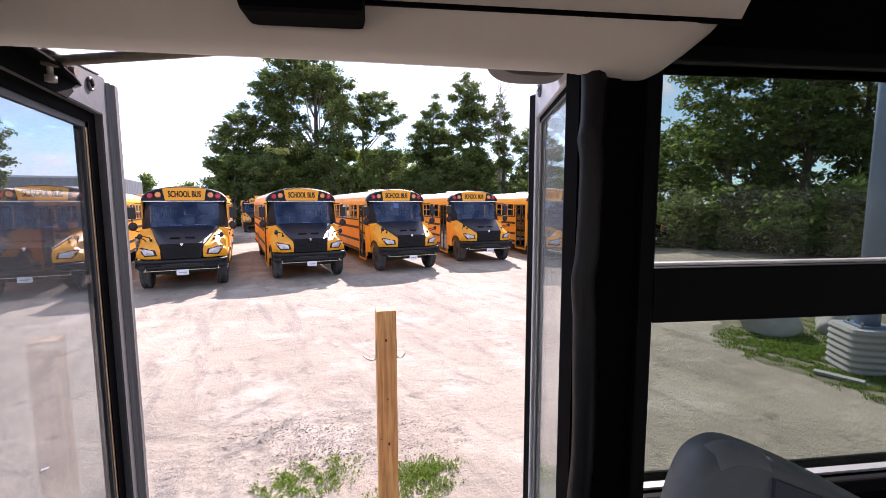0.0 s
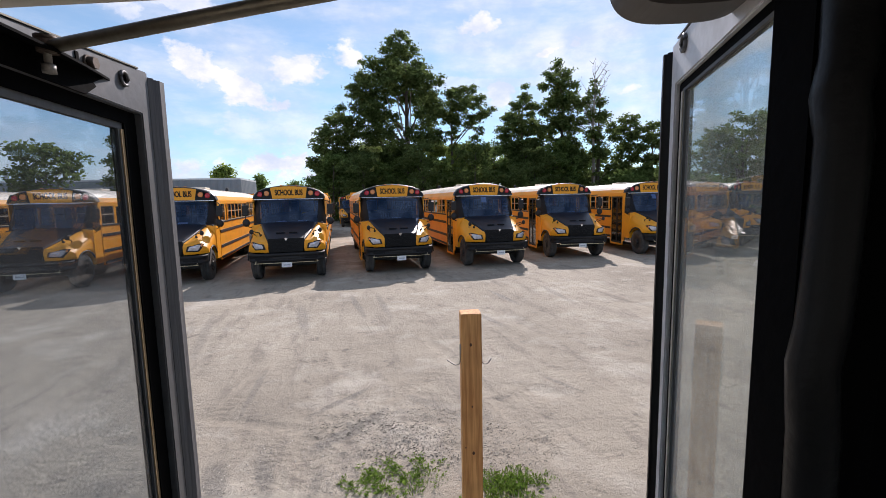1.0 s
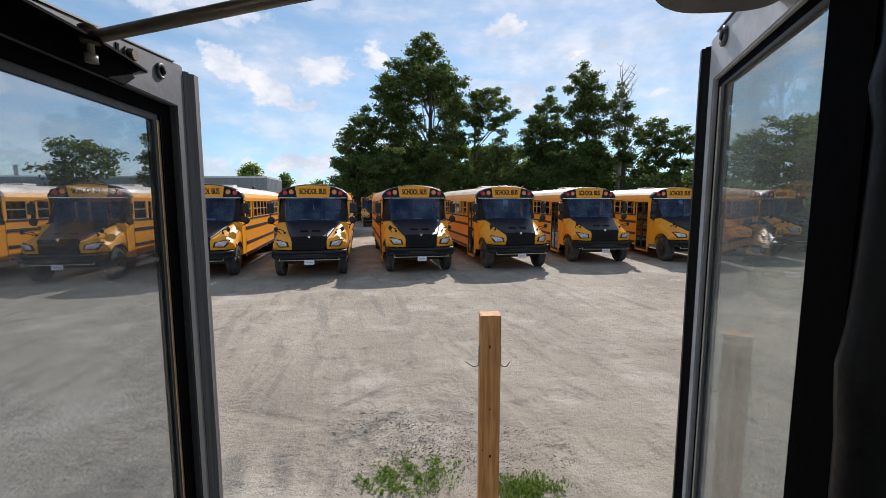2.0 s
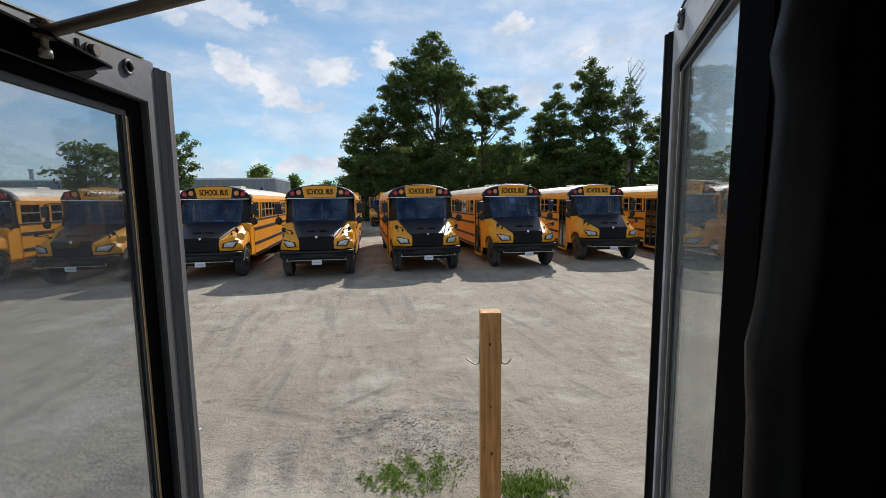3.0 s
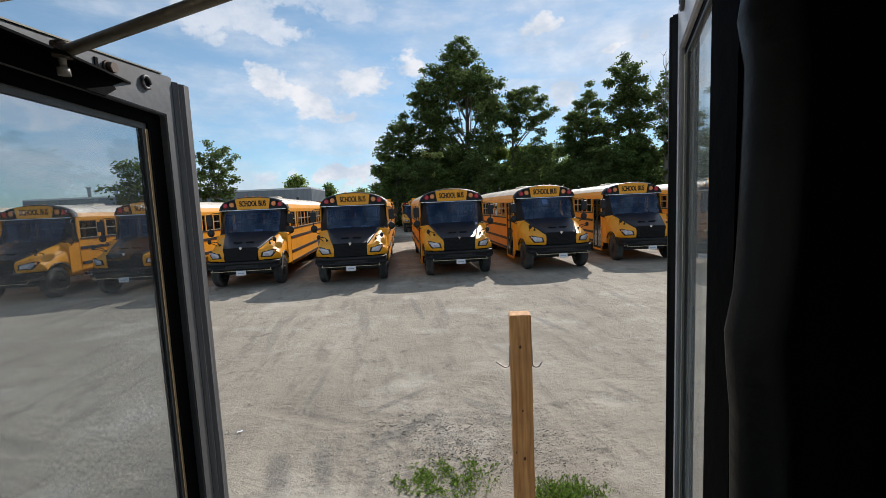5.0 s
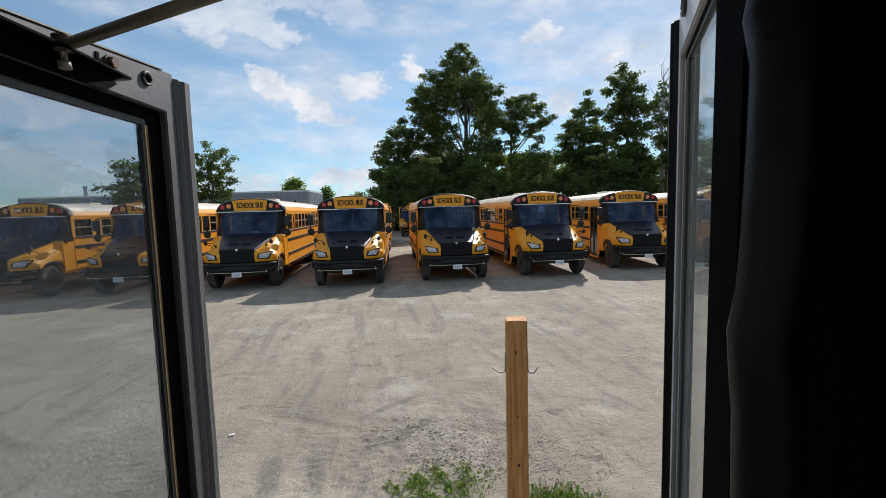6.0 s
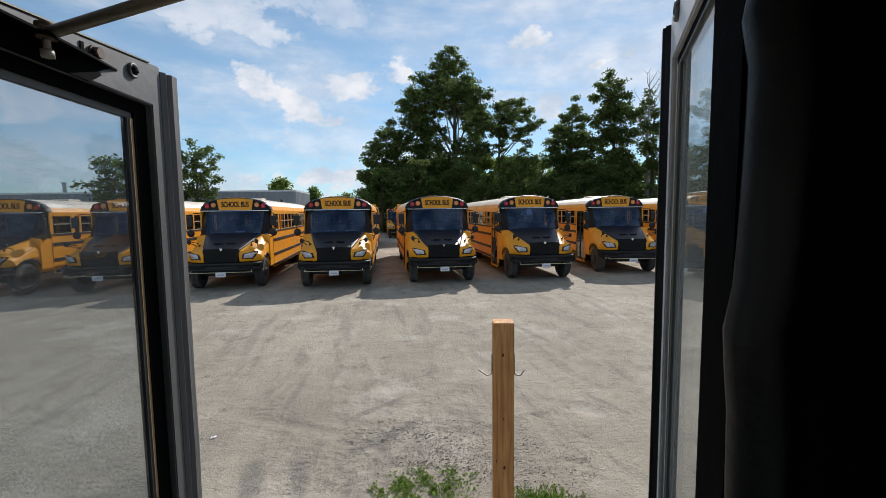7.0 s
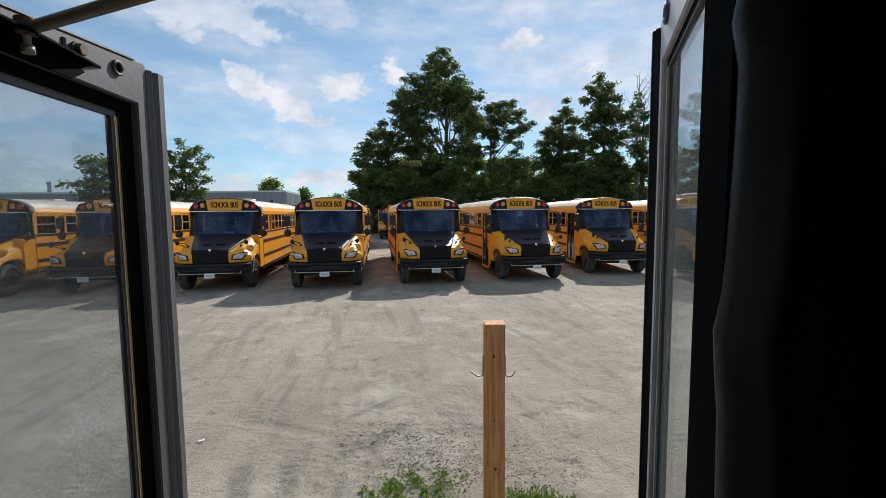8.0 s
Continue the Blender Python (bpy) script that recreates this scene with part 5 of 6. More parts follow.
def muddy(rnd):
    if rnd.random() < 0.55:
        a, r = rnd.uniform(0, 6.3), rnd.random() ** 0.6
        return -1.45 + 0.75 * r * math.cos(a), 3.05 + 0.75 * r * math.sin(a)
    a, r = rnd.uniform(0, 6.3), rnd.random() ** 0.6
    cx, cy, w, h = rnd.choice(((-0.55, 2.75, 0.4, 0.35), (-2.2, 2.55, 0.3, 0.25), (-2.9, 2.85, 0.16, 0.4), (-3.25, 4.6, 0.1, 0.7), (-2.2, 4.0, 0.4, 0.14)))
    return cx + w * r * math.cos(a), cy + h * r * math.sin(a)


stones("soil_clods", "dark crumbs of damp soil on the gravel", 5500, muddy, 0.003, 0.013, CLOD, 8, 0.45)


def scraps(name, label, n, seed):
    """Short dry stalks and crumbs of soil, raked in lines round the post, as one mesh."""
    rnd = random.Random(seed)
    verts, faces = [], []
    while len(faces) < n:
        a, r = rnd.uniform(0, 6.3), rnd.random() ** 0.6
        cx, cy, w, h = rnd.choice(((-1.45, 3.0, 0.75, 0.6), (-1.45, 2.8, 0.6, 0.45), (-0.6, 2.6, 0.55, 0.45), (-2.0, 3.4, 0.5, 0.3)))
        x, y = cx + w * r * math.cos(a), cy + h * r * math.sin(a)
        if noise.noise(Vector((x * 4 + y, y * 6, seed))) < rnd.uniform(-0.6, 0.5):
            continue
        t = rnd.gauss(0.75, 0.6)
        ln, wd = rnd.uniform(0.006, 0.022), rnd.uniform(0.0015, 0.0048)
        dx, dy, px, py = math.cos(t) * ln, math.sin(t) * ln, -math.sin(t) * wd, math.cos(t) * wd
        bend = rnd.uniform(-0.5, 0.5)
        z = ground_height(x, y) + 0.002
        i = len(verts)
        verts += [(x - dx, y - dy, z), (x + px + bend * px, y + py + bend * py, z + wd * 1.4), (x + dx, y + dy, z), (x - px + bend * px, y - py + bend * py, z + 0.001)]
        faces.append((i, i + 1, i + 2, i + 3))
    me = bpy.data.meshes.new(name)
    me.from_pydata(verts, [], faces)
    me.materials.append(CLOD_DARK)
    return tagged(new(name, me), label, "debris", kind="stuff")


CLOD_DARK = mat("dry_stalks_and_soil", (0.19, 0.17, 0.14), 0.95, var=0.3, scale=30, island=0.6)
scraps("dry_scraps", "dry stalks and soil crumbs strewn round the post", 1900, 6)
bm = bmesh.new()
grid(bm, [[(-3.93 + 0.018 * i, 3.58 + 0.016 * j + 0.006 * i, 0.008 + 0.012 * abs(math.sin(i * 1.3 + j))) for i in range(4)] for j in range(3)])
tagged(part("paper_scrap", bm, PAPER), "crumpled white scrap lying on the gravel", "litter")


# ---------------------------------------------------------------- trees
LEAF_DARK = leaf_material("maple_leaves", (0.14, 0.19, 0.066), 0.6)
LEAF_MID = leaf_material("ash_leaves", (0.165, 0.235, 0.074), 0.6)
LEAF_SUNLIT = leaf_material("sunlit_look_leaves", (0.56, 0.60, 0.22), 0.4)
LEAF_LIGHT = leaf_material("shrub_leaves", (0.24, 0.31, 0.08), 0.5)
BARK = mat("grey_bark", (0.12, 0.10, 0.08), 0.9, var=0.35, scale=3, bump=0.4, bump_scale=12)
BARK_PALE = mat("bleached_dead_wood", (0.30, 0.27, 0.24), 0.9, var=0.3, scale=3)
EYE = Vector((-2.04, -1.19, 2.41))


def spot(bearing, dist):
    return EYE.x + dist * math.sin(radians(bearing)), EYE.y + dist * math.cos(radians(bearing))


def crown_mesh(rnd, clusters, leaf, per):
    """Leaves gathered in tufts, the tufts in boughs; clusters gives the centre and the radius of each bough."""
    rng = np.random.default_rng(rnd.randrange(10 ** 6))
    quads = []
    for centre, r in clusters:
        n = max(16, int(per * r * r))
        tufts = max(3, n // 24)
        u = rng.normal(size=(tufts, 3)); u /= np.linalg.norm(u, axis=1)[:, None]
        t = np.array(centre) + u * (r * rng.uniform(0.35, 1.0, tufts))[:, None] * np.array([1.0, 1.0, 0.78])
        c = t[rng.integers(0, tufts, n)] + rng.normal(size=(n, 3)) * leaf * np.array([1.35, 1.35, 0.75])
        a = rng.normal(size=(n, 3)); a[:, 2] = a[:, 2] * 0.5 - 0.25; a /= np.linalg.norm(a, axis=1)[:, None]
        b = np.cross(a, rng.normal(size=(n, 3)) * np.array([0.6, 0.6, 1.0])); b /= np.linalg.norm(b, axis=1)[:, None]
        s = leaf * rng.uniform(0.6, 1.2, n)[:, None]
        quads.append(np.stack([c - a * s, c - b * s * 0.6 + a * s * 0.1, c + a * s, c + b * s * 0.6 - a * s * 0.1], axis=1).reshape(-1, 3))
    v = np.concatenate(quads)
    me = bpy.data.meshes.new("crown")
    me.from_pydata(v.tolist(), [], np.arange(len(v)).reshape(-1, 4).tolist())
    return me


def make_tree(bearing, dist, height, radius, base, shape, label, seed, leaf=0.28, per=60, leaves=None, nclus=70, lean=0.0, crown_r=None, trunk=0.32):
    """Trunk, limbs and a crown whose clusters fill the outline given by shape(h) for h from 0 at the base to 1 at the top."""
    rnd = random.Random(seed)
    x, y = spot(bearing, dist)
    tree = thing("tree", label, "tree", "trees behind the yard", m=Matrix.Translation((x, y, 0)))
    clusters = []
    k = 0
    nclus = int(nclus * 1.9)
    while len(clusters) < nclus and k < nclus * 20:
        k += 1
        h = rnd.random()
        env = shape(h) * radius
        a = rnd.uniform(0, 2 * math.pi)
        rr = env * math.sqrt(rnd.uniform(0.05, 1.0))
        z = base + (height - base) * h
        r = (crown_r or radius * 0.24) * rnd.uniform(0.6, 1.2) * (0.6 + 0.5 * min(1, shape(h)))
        if noise.noise(Vector((math.cos(a) * rr * 0.3, math.sin(a) * rr * 0.3 + seed, z * 0.22))) < -0.3:
            continue
        clusters.append(((rr * math.cos(a) + lean * h, rr * math.sin(a), min(z, height - r * 0.5)), r))
    clusters.append(((lean, 0, height - 0.4), 0.5))
    grow(tree, clusters, base, height, lean, trunk, seed, rnd, leaf, per, leaves)
    return tree


def grow(tree, clusters, base, height, lean, trunk, seed, rnd, leaf, per, leaves):
    """Trunk, limbs out to the largest boughs, and the crown."""
    bm = bmesh.new()
    top = base + (height - base) * 0.86
    pts = [(lean * max(0, (z - base) / (height - base)) + 0.25 * noise.noise(Vector((seed, 0, z * 0.15))), 0.25 * noise.noise(Vector((0, seed, z * 0.15))), z) for z in [top * q / 9 for q in range(10)]]
    tube(bm, pts, [trunk * (1.25 - 1.15 * q / 9) for q in range(10)], 8)
    part("trunk", bm, BARK, tree)
    for i, (c, r) in enumerate(sorted(clusters[:-1], key=lambda q: -q[1])[:22]):
        z0 = max(base * 0.8, c[2] - (0.5 + 0.9 * math.hypot(c[0], c[1])))
        z0 = min(z0, top * 0.97)
        s = min(8.99, z0 / top * 9)
        p0 = Vector(pts[int(s)]).lerp(Vector(pts[int(s) + 1]), s - int(s))
        p2 = Vector(c)
        p1 = p0.lerp(p2, 0.5) + Vector((0, 0, 0.3))
        bm = bmesh.new()
        w = trunk * 0.30 * (1.1 - z0 / top * 0.6)
        tube(bm, [p0, p1, p2], [w, w * 0.6, w * 0.15], 5)
        part("limb", bm, BARK, tree)
    me = crown_mesh(rnd, clusters, leaf, per)
    me.materials.append(leaves or LEAF_DARK)
    ob = new("crown", me)
    ob.parent = tree


def bough_tree(bearing, dist, boughs, label, seed, leaf=0.17, per=480, leaves=None, trunk=0.3, deep=0.75, lean=0.0):
    """A tree told by its boughs: each one's offset across, its height and its radius. Every bough has a partner on the far side of the trunk."""
    rnd = random.Random(seed)
    x, y = spot(bearing, dist)
    tree = thing("tree", label, "tree", "trees behind the yard", m=pose(x, y, 0, 0, 0, -bearing))
    wide = max(abs(q[0]) + q[2] for q in boughs)
    clusters = []
    for across, z, r in boughs:
        away = deep * math.sqrt(max(0.3, wide * wide - across * across)) * rnd.uniform(0.25, 0.8)
        clusters.append(((across, -away, z), r))
        clusters.append(((across * rnd.uniform(0.8, 1.0), away, z - rnd.uniform(0, 0.3)), r * 0.92))
    low, high = min(q[1] for q in boughs), max(q[1] + q[2] for q in boughs)
    grow(tree, clusters, low * 0.8, high, lean, trunk, seed, rnd, leaf, per, leaves)
    return tree


def round_top(h):
    return math.sqrt(max(0.02, 1 - (1.7 * h - 0.75) ** 2)) if h > 0.44 else 0.72 + 0.6 * h


def oval(h):
    return math.sqrt(max(0.03, 1 - (2 * h - 1) ** 2 * 0.95))


maple = bough_tree(9.7, 60, [(-0.4, 23.0, 0.9), (-1.5, 22.2, 1.0), (-1.9, 21.4, 1.5), (0.0, 20.6, 1.8), (-2.7, 19.5, 2.0), (1.5, 19.2, 1.8), (-4.6, 19.5, 1.1), (-5.7, 18.4, 1.4), (-6.9, 16.6, 1.3), (-4.9, 16.5, 2.0),
                             (-1.9, 17.3, 2.4), (1.1, 17.2, 2.1), (3.3, 17.2, 1.5), (2.6, 15.3, 1.8), (-5.9, 14.4, 1.6), (-3.9, 13.7, 2.0), (-6.6, 12.1, 1.4), (-4.4, 10.9, 2.1),
                             (-2.4, 11.0, 1.3), (3.1, 13.3, 1.6), (4.4, 14.7, 1.2), (2.2, 10.3, 1.6), (-2.4, 8.6, 2.0), (-6.1, 8.8, 1.7), (0.0, 7.1, 1.8), (3.8, 10.4, 1.6), (-1.6, 13.0, 0.9), (1.6, 13.2, 0.8), (0.6, 11.2, 1.0), (-0.6, 9.2, 1.4)],
                   "tall broad maple with open dark green crown", 11, trunk=0.46)
bm = bmesh.new()          # forked limbs that show in the open middle of the crown
for top_x, top_z, bend in ((-2.6, 16.0, -0.5), (-1.2, 16.8, -0.2), (0.6, 16.6, 0.2), (1.6, 15.6, 0.4)):
    tube(bm, [(0.0, -0.4, 9.5), (top_x * 0.35 + bend, -0.8, 12.2), (top_x * 0.7 + bend * 0.6, -1.0, 14.2), (top_x, -1.0, top_z)], [0.15, 0.11, 0.08, 0.04], 6)
part("forked_limb", bm, BARK_PALE, maple, "pale forked limbs in the open crown")
# pale leaves added in front, coloured like sunlit foliage showing through a gap
for away, high, across, n in ((-3.3, 8.95, -4.6, 9), (-3.3, 6.4, -3.7, 5)):
    me = crown_mesh(random.Random(n), [((across + 0.28 * (q - n / 2), away, high + 0.15 * math.sin(q * 2.0)), 0.36) for q in range(n)], 0.15, 900)
    me.materials.append(LEAF_SUNLIT)
    ob = tagged(new("sunlit_patch", me), "pale yellow-green leaves added for a sunlit patch behind")
    ob.parent = maple
bough_tree(0.8, 58, [(0.6, 13.9, 0.7), (-0.3, 12.7, 1.0), (1.2, 12.6, 1.0), (-1.3, 10.8, 1.4), (1.0, 10.5, 1.6), (-2.0, 9.1, 1.4), (0.2, 8.3, 1.8), (-2.9, 7.2, 1.2), (-1.2, 5.8, 1.7), (1.3, 5.8, 1.9), (2.2, 8.3, 1.3), (-2.9, 4.2, 1.3)],
           "dark leafy tree with pointed layered crown", 12)
bough_tree(15.5, 60, [(0.9, 16.6, 1.0), (-0.3, 15.9, 0.9), (2.5, 16.4, 1.0), (1.1, 14.8, 1.5), (3.7, 15.4, 1.0), (5.1, 14.3, 0.7), (4.1, 13.5, 0.9), (2.8, 12.8, 1.0), (0.5, 12.9, 1.1), (-0.7, 13.7, 1.1), (3.6, 11.3, 0.7), (0.1, 11.2, 0.8)],
           "spreading open-crowned tree in the tree line", 14, deep=0.6, trunk=0.26)
bough_tree(16.8, 63, [(-3.5, 9.5, 1.5), (-1.0, 8.9, 1.7), (1.5, 9.4, 1.4), (3.4, 8.9, 1.3), (0.0, 7.0, 1.8), (2.6, 6.6, 1.6)], "lighter green tree under the open crown", 13, leaves=LEAF_LIGHT, deep=0.6)
bough_tree(24.5, 60, [(0.5, 16.4, 0.5), (0.4, 15.3, 0.8), (-0.7, 14.0, 1.1), (1.3, 13.8, 1.0), (-1.7, 12.9, 1.2), (-2.6, 11.1, 1.2), (-0.2, 11.8, 1.6), (1.7, 11.6, 1.3), (-2.9, 9.2, 1.2), (-1.0, 9.2, 1.8), (1.3, 9.1, 1.7), (-1.0, 6.8, 1.8), (1.4, 6.6, 1.6)],
           "dark pointed tree in the tree line", 15)
bough_tree(29.5, 58, [(-0.7, 18.6, 0.7), (-1.5, 17.5, 0.9), (0.3, 17.4, 0.9), (-2.4, 16.4, 0.7), (-0.6, 16.0, 1.2), (1.1, 15.9, 0.8), (0.4, 14.3, 1.5), (-1.3, 14.4, 1.1), (-2.4, 13.4, 0.9), (1.8, 13.8, 0.9), (-0.3, 11.9, 1.7), (1.5, 11.4, 1.3),
                      (-2.0, 10.6, 1.3), (0.4, 9.0, 1.8), (-1.6, 7.4, 1.6), (1.8, 7.2, 1.5)], "tall narrow tree with layered branches", 17)
bough_tree(33.8, 58, [(-0.7, 16.3, 0.4), (-0.7, 15.0, 0.6), (-1.4, 14.0, 0.8), (0.1, 13.9, 0.7), (-0.9, 12.3, 1.0), (0.5, 11.9, 0.9), (-0.6, 9.9, 1.3), (1.5, 10.8, 0.7), (2.1, 9.4, 0.8), (0.1, 7.8, 1.4), (1.8, 6.0, 1.0)],
           "leafy tree below bare dead branches", 18)
bough_tree(37.3, 60, [(-0.5, 11.7, 0.8), (0.4, 12.0, 0.6), (-1.1, 10.6, 0.9), (0.2, 9.9, 1.0), (-0.6, 8.5, 1.1), (0.5, 7.2, 1.0), (-0.8, 6.0, 1.1), (0.9, 10.9, 0.6), (-1.4, 7.4, 0.8), (1.1, 8.4, 0.7)], "small open-crowned tree in the tree line", 19, trunk=0.16)
bough_tree(39.8, 58, [(-0.7, 10.4, 0.7), (0.2, 10.7, 0.6), (-0.3, 9.2, 1.0), (0.8, 8.6, 0.8), (-0.2, 6.9, 1.0), (-0.8, 5.4, 1.0), (-1.1, 8.2, 0.7), (1.0, 9.8, 0.5), (0.9, 6.6, 0.8)], "small open-crowned tree in the tree line", 20, trunk=0.16)
bough_tree(-21.4, 42, [(-0.3, 8.4, 0.36), (0.9, 8.1, 0.42), (0.2, 7.5, 0.65), (-1.0, 7.3, 0.45), (1.5, 7.3, 0.43), (-0.4, 6.6, 0.72), (0.9, 6.4, 0.65), (-1.1, 5.8, 0.65), (0.2, 5.6, 0.85), (1.5, 5.4, 0.52), (-0.6, 4.6, 0.85), (0.7, 4.4, 0.85),
                       (-1.4, 4.2, 0.52), (0.0, 3.2, 0.91), (1.2, 3.3, 0.65), (-1.1, 3.1, 0.65)], "small roadside tree with spiky layered crown", 21, leaf=0.12, per=620, trunk=0.14, deep=0.5)
make_tree(-28.0, 46, 7.2, 2.7, 2.0, round_top, "low broad tree by the warehouse", 22, 0.2, 70, nclus=46, crown_r=0.8, trunk=0.16)
make_tree(-12.3, 95, 9.8, 1.9, 3.0, round_top, "distant small round-topped tree", 23, 0.3, 60, LEAF_LIGHT, nclus=34, crown_r=1.0, trunk=0.2)
make_tree(-8.5, 95, 7.9, 1.4, 3.0, round_top, "distant small round-topped tree", 24, 0.3, 60, LEAF_MID, nclus=24, crown_r=0.9, trunk=0.2)
make_tree(-4.2, 100, 7.0, 2.6, 2.0, round_top, "distant low broad tree", 25, 0.3, 60, LEAF_MID, nclus=34, crown_r=0.9, trunk=0.2)
# the dead top beside the narrow tree
x, y = spot(33.2, 57)
dead = thing("dead_tree", "bare dead tree top above the leaves", "tree", "trees behind the yard", m=Matrix.Translation((x, y, 0)))
rnd = random.Random(4)
bm = bmesh.new()
tube(bm, [(0, 0, 0), (0.1, 0, 6), (-0.1, 0, 11), (0.05, 0, 15), (0.0, 0, 18.4)], [0.28, 0.22, 0.15, 0.09, 0.02], 7)
part("trunk", bm, BARK_PALE, dead)
for k in range(16):
    z = 10 + 7.5 * k / 16
    a = rnd.uniform(0, 6.3)
    n = rnd.uniform(1.0, 2.6) * (1.3 - k / 22)
    bm = bmesh.new()
    p1 = Vector((n * 0.5 * math.cos(a), n * 0.5 * math.sin(a), z + n * 0.5))
    p2 = Vector((n * math.cos(a + 0.2), n * math.sin(a + 0.2), z + n * 1.3))
    tube(bm, [(0, 0, z), p1, p2], [0.055, 0.035, 0.012], 5)
    for _ in range(3):
        q = p1.lerp(p2, rnd.random())
        tube(bm, [q, q + Vector((rnd.uniform(-0.6, 0.6), rnd.uniform(-0.6, 0.6), rnd.uniform(0.2, 0.8)))], [0.022, 0.008], 4)
    part("limb", bm, BARK_PALE, dead)

# undergrowth below the tree line
for k, b in enumerate([0.2, 2.0, 4.0, 6.5, 9, 11.5, 13.5, 16, 18.5, 21, 23.5, 26, 28.5, 31, 34, 37, 40, 43]):
    make_tree(b, 55 + 3 * math.sin(k * 2.1), (8.2 if b < 33 else 4.8) + 1.2 * math.sin(k * 1.7), 2.9, 0.3, oval, "dense leafy undergrowth at the yard's edge", 40 + k, 0.18, 95,
              LEAF_LIGHT if b == 16 else (LEAF_MID, LEAF_DARK, LEAF_DARK)[k % 3], nclus=34, crown_r=1.15, trunk=0.12)
for k in range(17):
    make_tree(1.0 + k * 2.7, 66 + 2 * math.sin(k * 3.3), (9.4 if k < 12 else 5.4) + 1.3 * math.sin(k * 2.3), 3.6, 0.2, oval, "dense leafy undergrowth behind the tree line", 140 + k, 0.30, 60, (LEAF_DARK, LEAF_MID)[k % 2],
              nclus=26, crown_r=1.5, trunk=0.12)
# the wood to the side, seen through the door glass and the bus window
for k, (b, d, h) in enumerate([(45, 46, 7.5), (48.5, 44, 9), (51.5, 46, 9), (54.5, 40, 8.5), (59, 34, 14), (62.5, 36, 16), (66, 33, 13), (70, 35, 15), (74.5, 34, 15), (79, 36, 15), (84, 35, 15)]):
    make_tree(b, d, h, 3.4, 1.0, oval, "tall dense tree at the roadside", 80 + k, 0.15, 150, (LEAF_DARK, LEAF_MID)[k % 3 == 1], nclus=24 if b < 50 else 44, crown_r=1.1, trunk=0.26)

for k in range(19):
    b = 44 + k * 2.3
    make_tree(b, (33 if b < 52 else 28.5 - (b - 54) * 0.2) + 1.2 * math.sin(k * 2.7), 3.0 + 0.6 * math.sin(k * 1.9), 1.7, 0.0, oval, "dense shrubs along the roadside", 180 + k, 0.17, 60, (LEAF_DARK, LEAF_MID)[k % 2],
              nclus=20, crown_r=0.8, trunk=0.05)

# ---------------------------------------------------------------- warehouse
CLAD = mat("grey_metal_cladding", (0.25, 0.28, 0.31), 0.5, 0.2, var=0.08, scale=0.6)
FASCIA = mat("white_fascia", (0.75, 0.77, 0.78), 0.5, var=0.05)
ax, ay = spot(-10.7, 47)
bx_, by_ = spot(-38, 64)
cx_, cy_ = spot(-9.0, 54)
house = thing("warehouse", "long low grey metal warehouse behind the buses", "warehouse")


def wall_strip(a, b, h, inward):
    bm = bmesh.new()
    a, b = Vector((*a, 0)), Vector((*b, 0))
    d = (b - a).normalized()
    n = Vector((-d.y, d.x, 0)) * inward
    ln = (b - a).length
    steps = int(ln / 0.15)
    rows = []
    for i in range(steps + 1):
        off = 0.03 if i % 4 in (1, 2) else 0.0
        p = a + d * (ln * i / steps) - n * off
        rows.append([(p.x, p.y, 0), (p.x, p.y, h)])
    grid(bm, rows, False)
    q = a + n * 0.2
    r = b + n * 0.2
    grid(bm, [[(q.x, q.y, 0), (q.x, q.y, h)], [(r.x, r.y, 0), (r.x, r.y, h)]], False)
    return bm


part("wall", wall_strip((ax, ay), (bx_, by_), 4.75, -1), CLAD, house)
part("wall", wall_strip((ax, ay), (cx_, cy_), 4.75, 1), CLAD, house)
ex, ey = bx_ + cx_ - ax, by_ + cy_ - ay
bm = bmesh.new()
vs = [bm.verts.new(p) for p in ((ax, ay, 4.75), (bx_, by_, 4.75), (ex, ey, 4.75), (cx_, cy_, 4.75))]
f = bm.faces.new(vs)
r = bmesh.ops.extrude_face_region(bm, geom=[f])
bmesh.ops.translate(bm, verts=[v for v in r["geom"] if isinstance(v, bmesh.types.BMVert)], vec=(0, 0, 0.16))
part("roof", bm, FASCIA, house, "white roof edge")
for k in range(3):
    px, py = spot(-33 + k * 2.2, 62)
    bm = bmesh.new()
    tube(bm, [(px, py, 5.0), (px, py, 5.9), (px, py, 6.1)], [0.18, 0.18, 0.3], 10)
    part("roof_vent", bm, CLAD, house)

# ---------------------------------------------------------------- verge seen through the bus window
SOIL = mat("grassy_soil", (0.15, 0.145, 0.085), 0.95, var=0.45, scale=5, dirt=(0.30, 0.265, 0.21), dirt_amount=0.8, dirt_scale=2.5, bump=0.5, bump_scale=30)
bm = bmesh.new()
shore = [(12, -4), (4.6, -0.6), (4.75, 0.5), (4.95, 1.1), (5.0, 1.7), (4.95, 2.2), (5.2, 2.6), (5.35, 3.0), (5.9, 3.6), (7.0, 4.1), (9, 4.2), (12, 3.5)]
outline = []
for (xa, ya), (xb, yb) in zip(shore, shore[1:] + shore[:1]):
    for q in range(8):
        px, py = xa + (xb - xa) * q / 8, ya + (yb - ya) * q / 8
        outline.append((px + 0.14 * noise.noise(Vector((px * 3, py * 3, 0))), py + 0.14 * noise.noise(Vector((px * 3, py * 3, 7)))))
bm.faces.new([bm.verts.new((px, py, 0.006)) for px, py in outline])
tagged(part("verge", bm, SOIL), "grassy soil verge beside the yard", "ground", kind="structure")
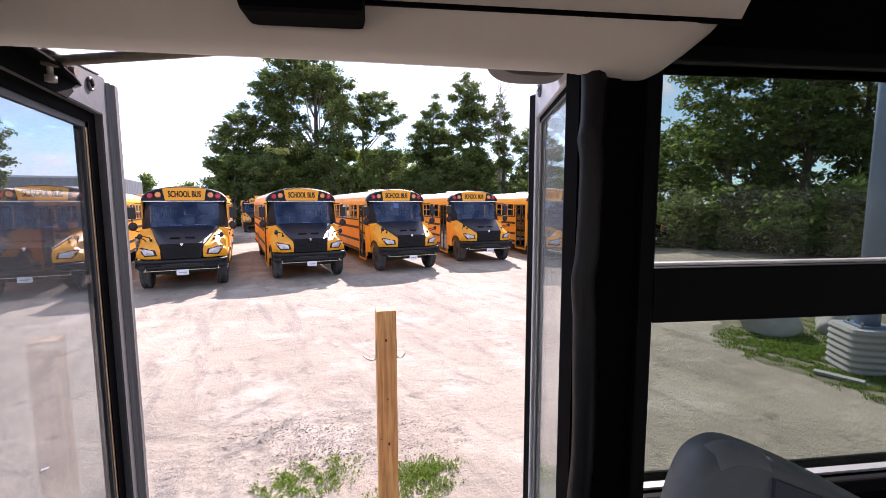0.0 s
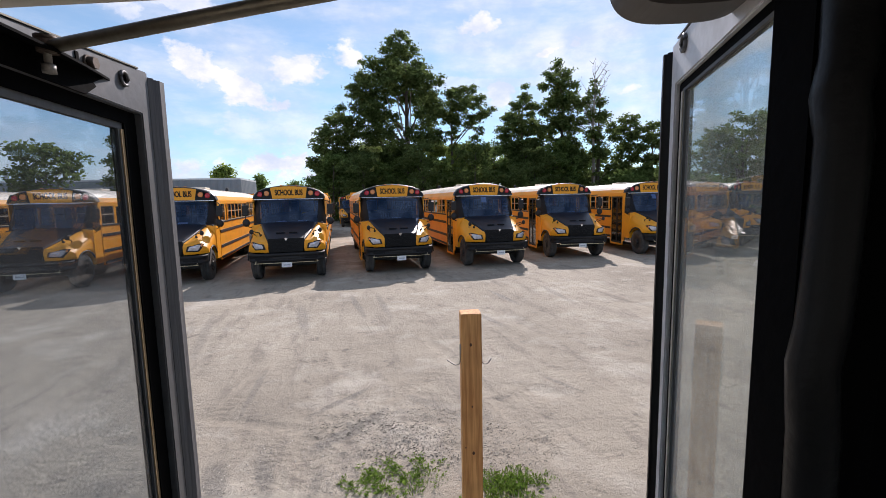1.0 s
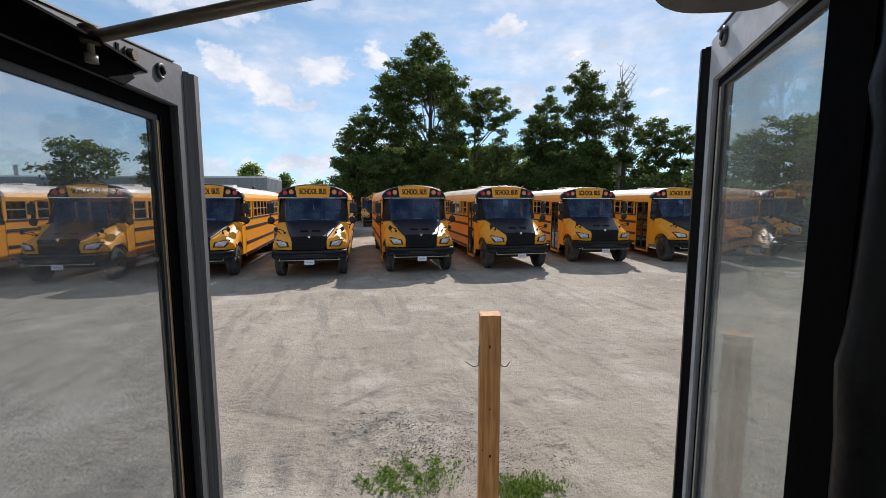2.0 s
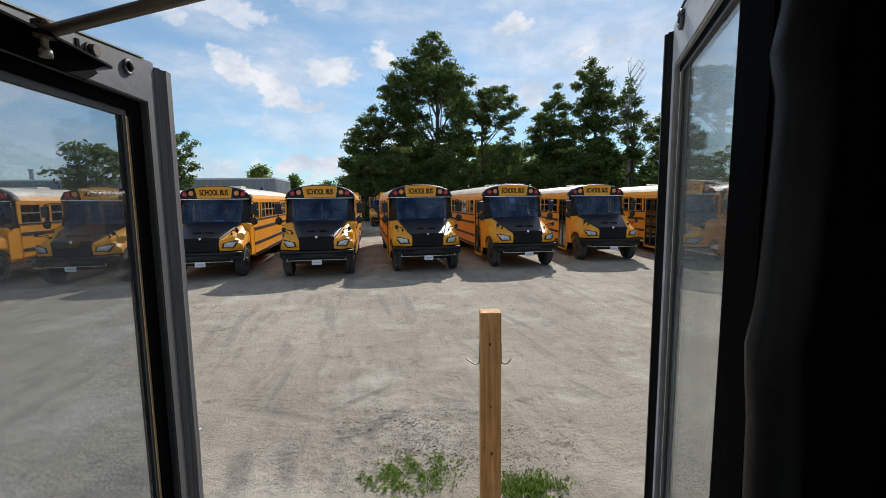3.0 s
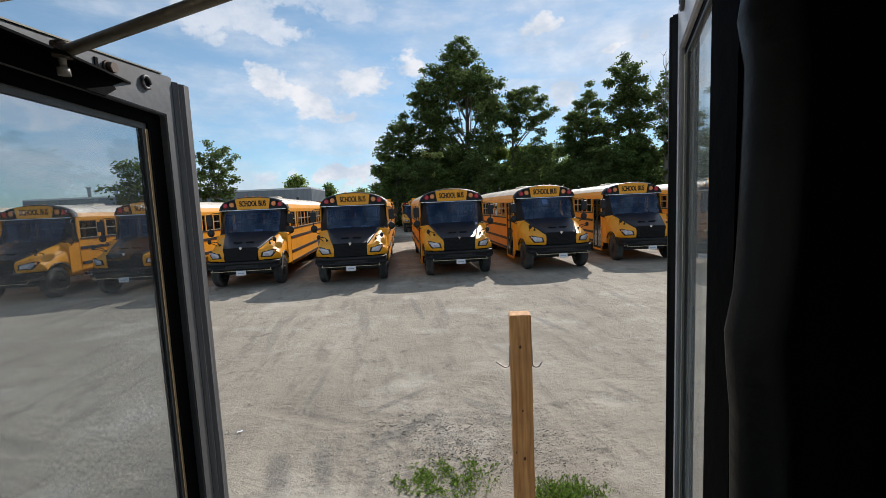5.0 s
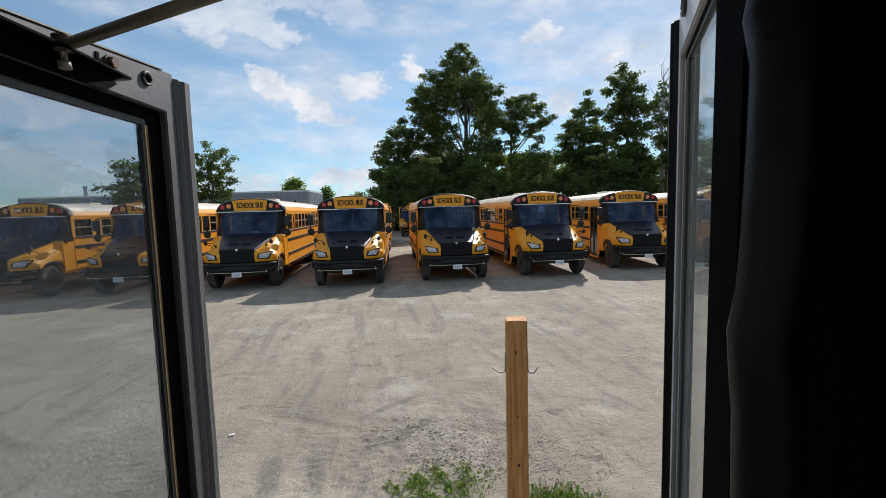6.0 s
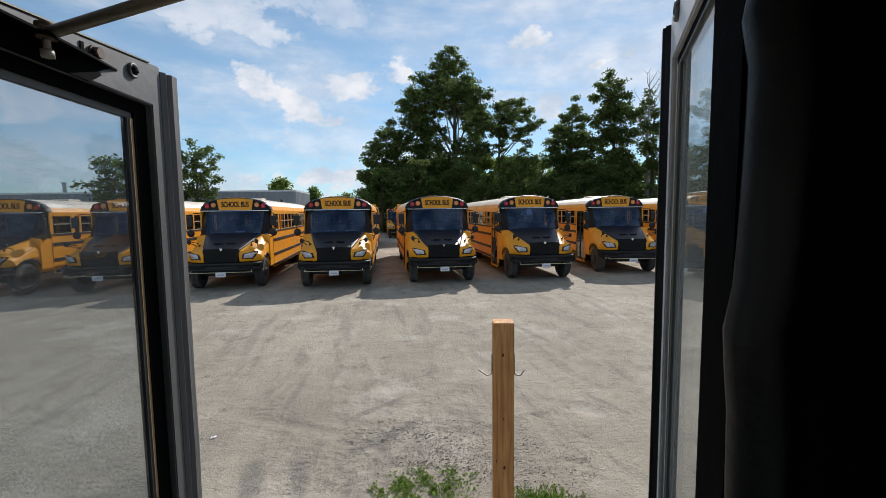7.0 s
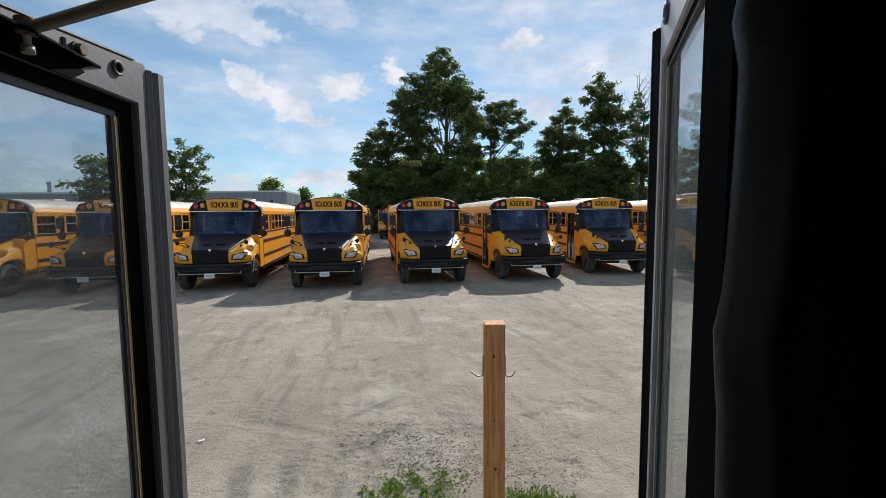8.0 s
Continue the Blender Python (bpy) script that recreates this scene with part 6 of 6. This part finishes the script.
verge = blades("verge_grass", "mown green verge with a worn edge", [(7.4, 1.6, 2.4, 2.2, 0.5), (6.2, 2.4, 1.25, 1.2, 0.25), (6.0, 0.9, 1.25, 1.3, 0.25)], 52000, 0.03, 0.08, 0.1, 9)
BOULDER = mat("pale_boulder", (0.36, 0.35, 0.33), 0.9, var=0.25, scale=3, bump=0.5, bump_scale=9)
for bxx, byy, sz, sd in ((6.95, 3.15, (0.55, 0.45, 0.40), 3), (8.0, 2.45, (0.45, 0.4, 0.34), 8)):
    bm = bmesh.new()
    bmesh.ops.create_icosphere(bm, subdivisions=4, radius=1)
    for v in bm.verts:
        k = 1 + 0.22 * noise.noise(v.co * 1.3 + Vector((sd, 0, 0))) + 0.07 * noise.noise(v.co * 4 + Vector((0, sd, 0)))
        v.co = Vector((bxx + v.co.x * sz[0] * k, byy + v.co.y * sz[1] * k, max(-0.05, sz[2] * 0.42 + v.co.z * sz[2] * k)))
    tagged(part("boulder", bm, BOULDER, smooth=True), "pale rounded boulder on the grass verge", "boulder", "verge boulders")
CONCRETE = mat("grey_concrete", (0.36, 0.36, 0.35), 0.9, var=0.15, scale=5, bump=0.2)
POLE = mat("blue_grey_painted_steel", (0.20, 0.27, 0.38), 0.45, 0.2, var=0.1, scale=2)
lamp = thing("steel_pole", "blue-grey steel pole on a ribbed concrete footing", "pole", m=pose(5.985, 1.43, 0, 0, 0, -40))
bm = bmesh.new()
rows = []
for k in range(15):
    z = 0.66 * k / 14
    o = 0.33 + (0.022 if k % 2 else 0.0)
    rows.append([(o * math.copysign(abs(math.cos(a)) ** 0.35, math.cos(a)), o * math.copysign(abs(math.sin(a)) ** 0.35, math.sin(a)), z) for a in [2 * math.pi * q / 32 for q in range(32)]])
vs = grid(bm, rows, False, True)
bm.faces.new(vs[-1])
part("concrete_footing", bm, CONCRETE, lamp, "ribbed grey concrete footing")
bm = bmesh.new()
box(bm, -0.19, 0.19, -0.19, 0.19, 0.66, 0.69, 0.004)
part("base_plate", bm, POLE, lamp)
bm = bmesh.new()
tube(bm, [(0, 0, 0.69), (0, 0, 7.5)], [0.14, 0.12], 16)
part("shaft", bm, POLE, lamp, smooth=True)
for sx in (-1, 1):
    for sy in (-1, 1):
        bm = bmesh.new()
        tube(bm, [(sx * 0.15, sy * 0.15, 0.69), (sx * 0.15, sy * 0.15, 0.74)], 0.018, 6)
        part("anchor_bolt", bm, WIRE, lamp)
plank = part("plank", boxm(-0.27, 0.27, -0.06, 0.06, 0.0, 0.04, bevel=0.004), CONCRETE, None, "weathered grey plank lying on the verge")
plank.matrix_world = pose(5.24, 1.42, 0.02, 0, 0, -80)
tagged(plank, "", "plank")
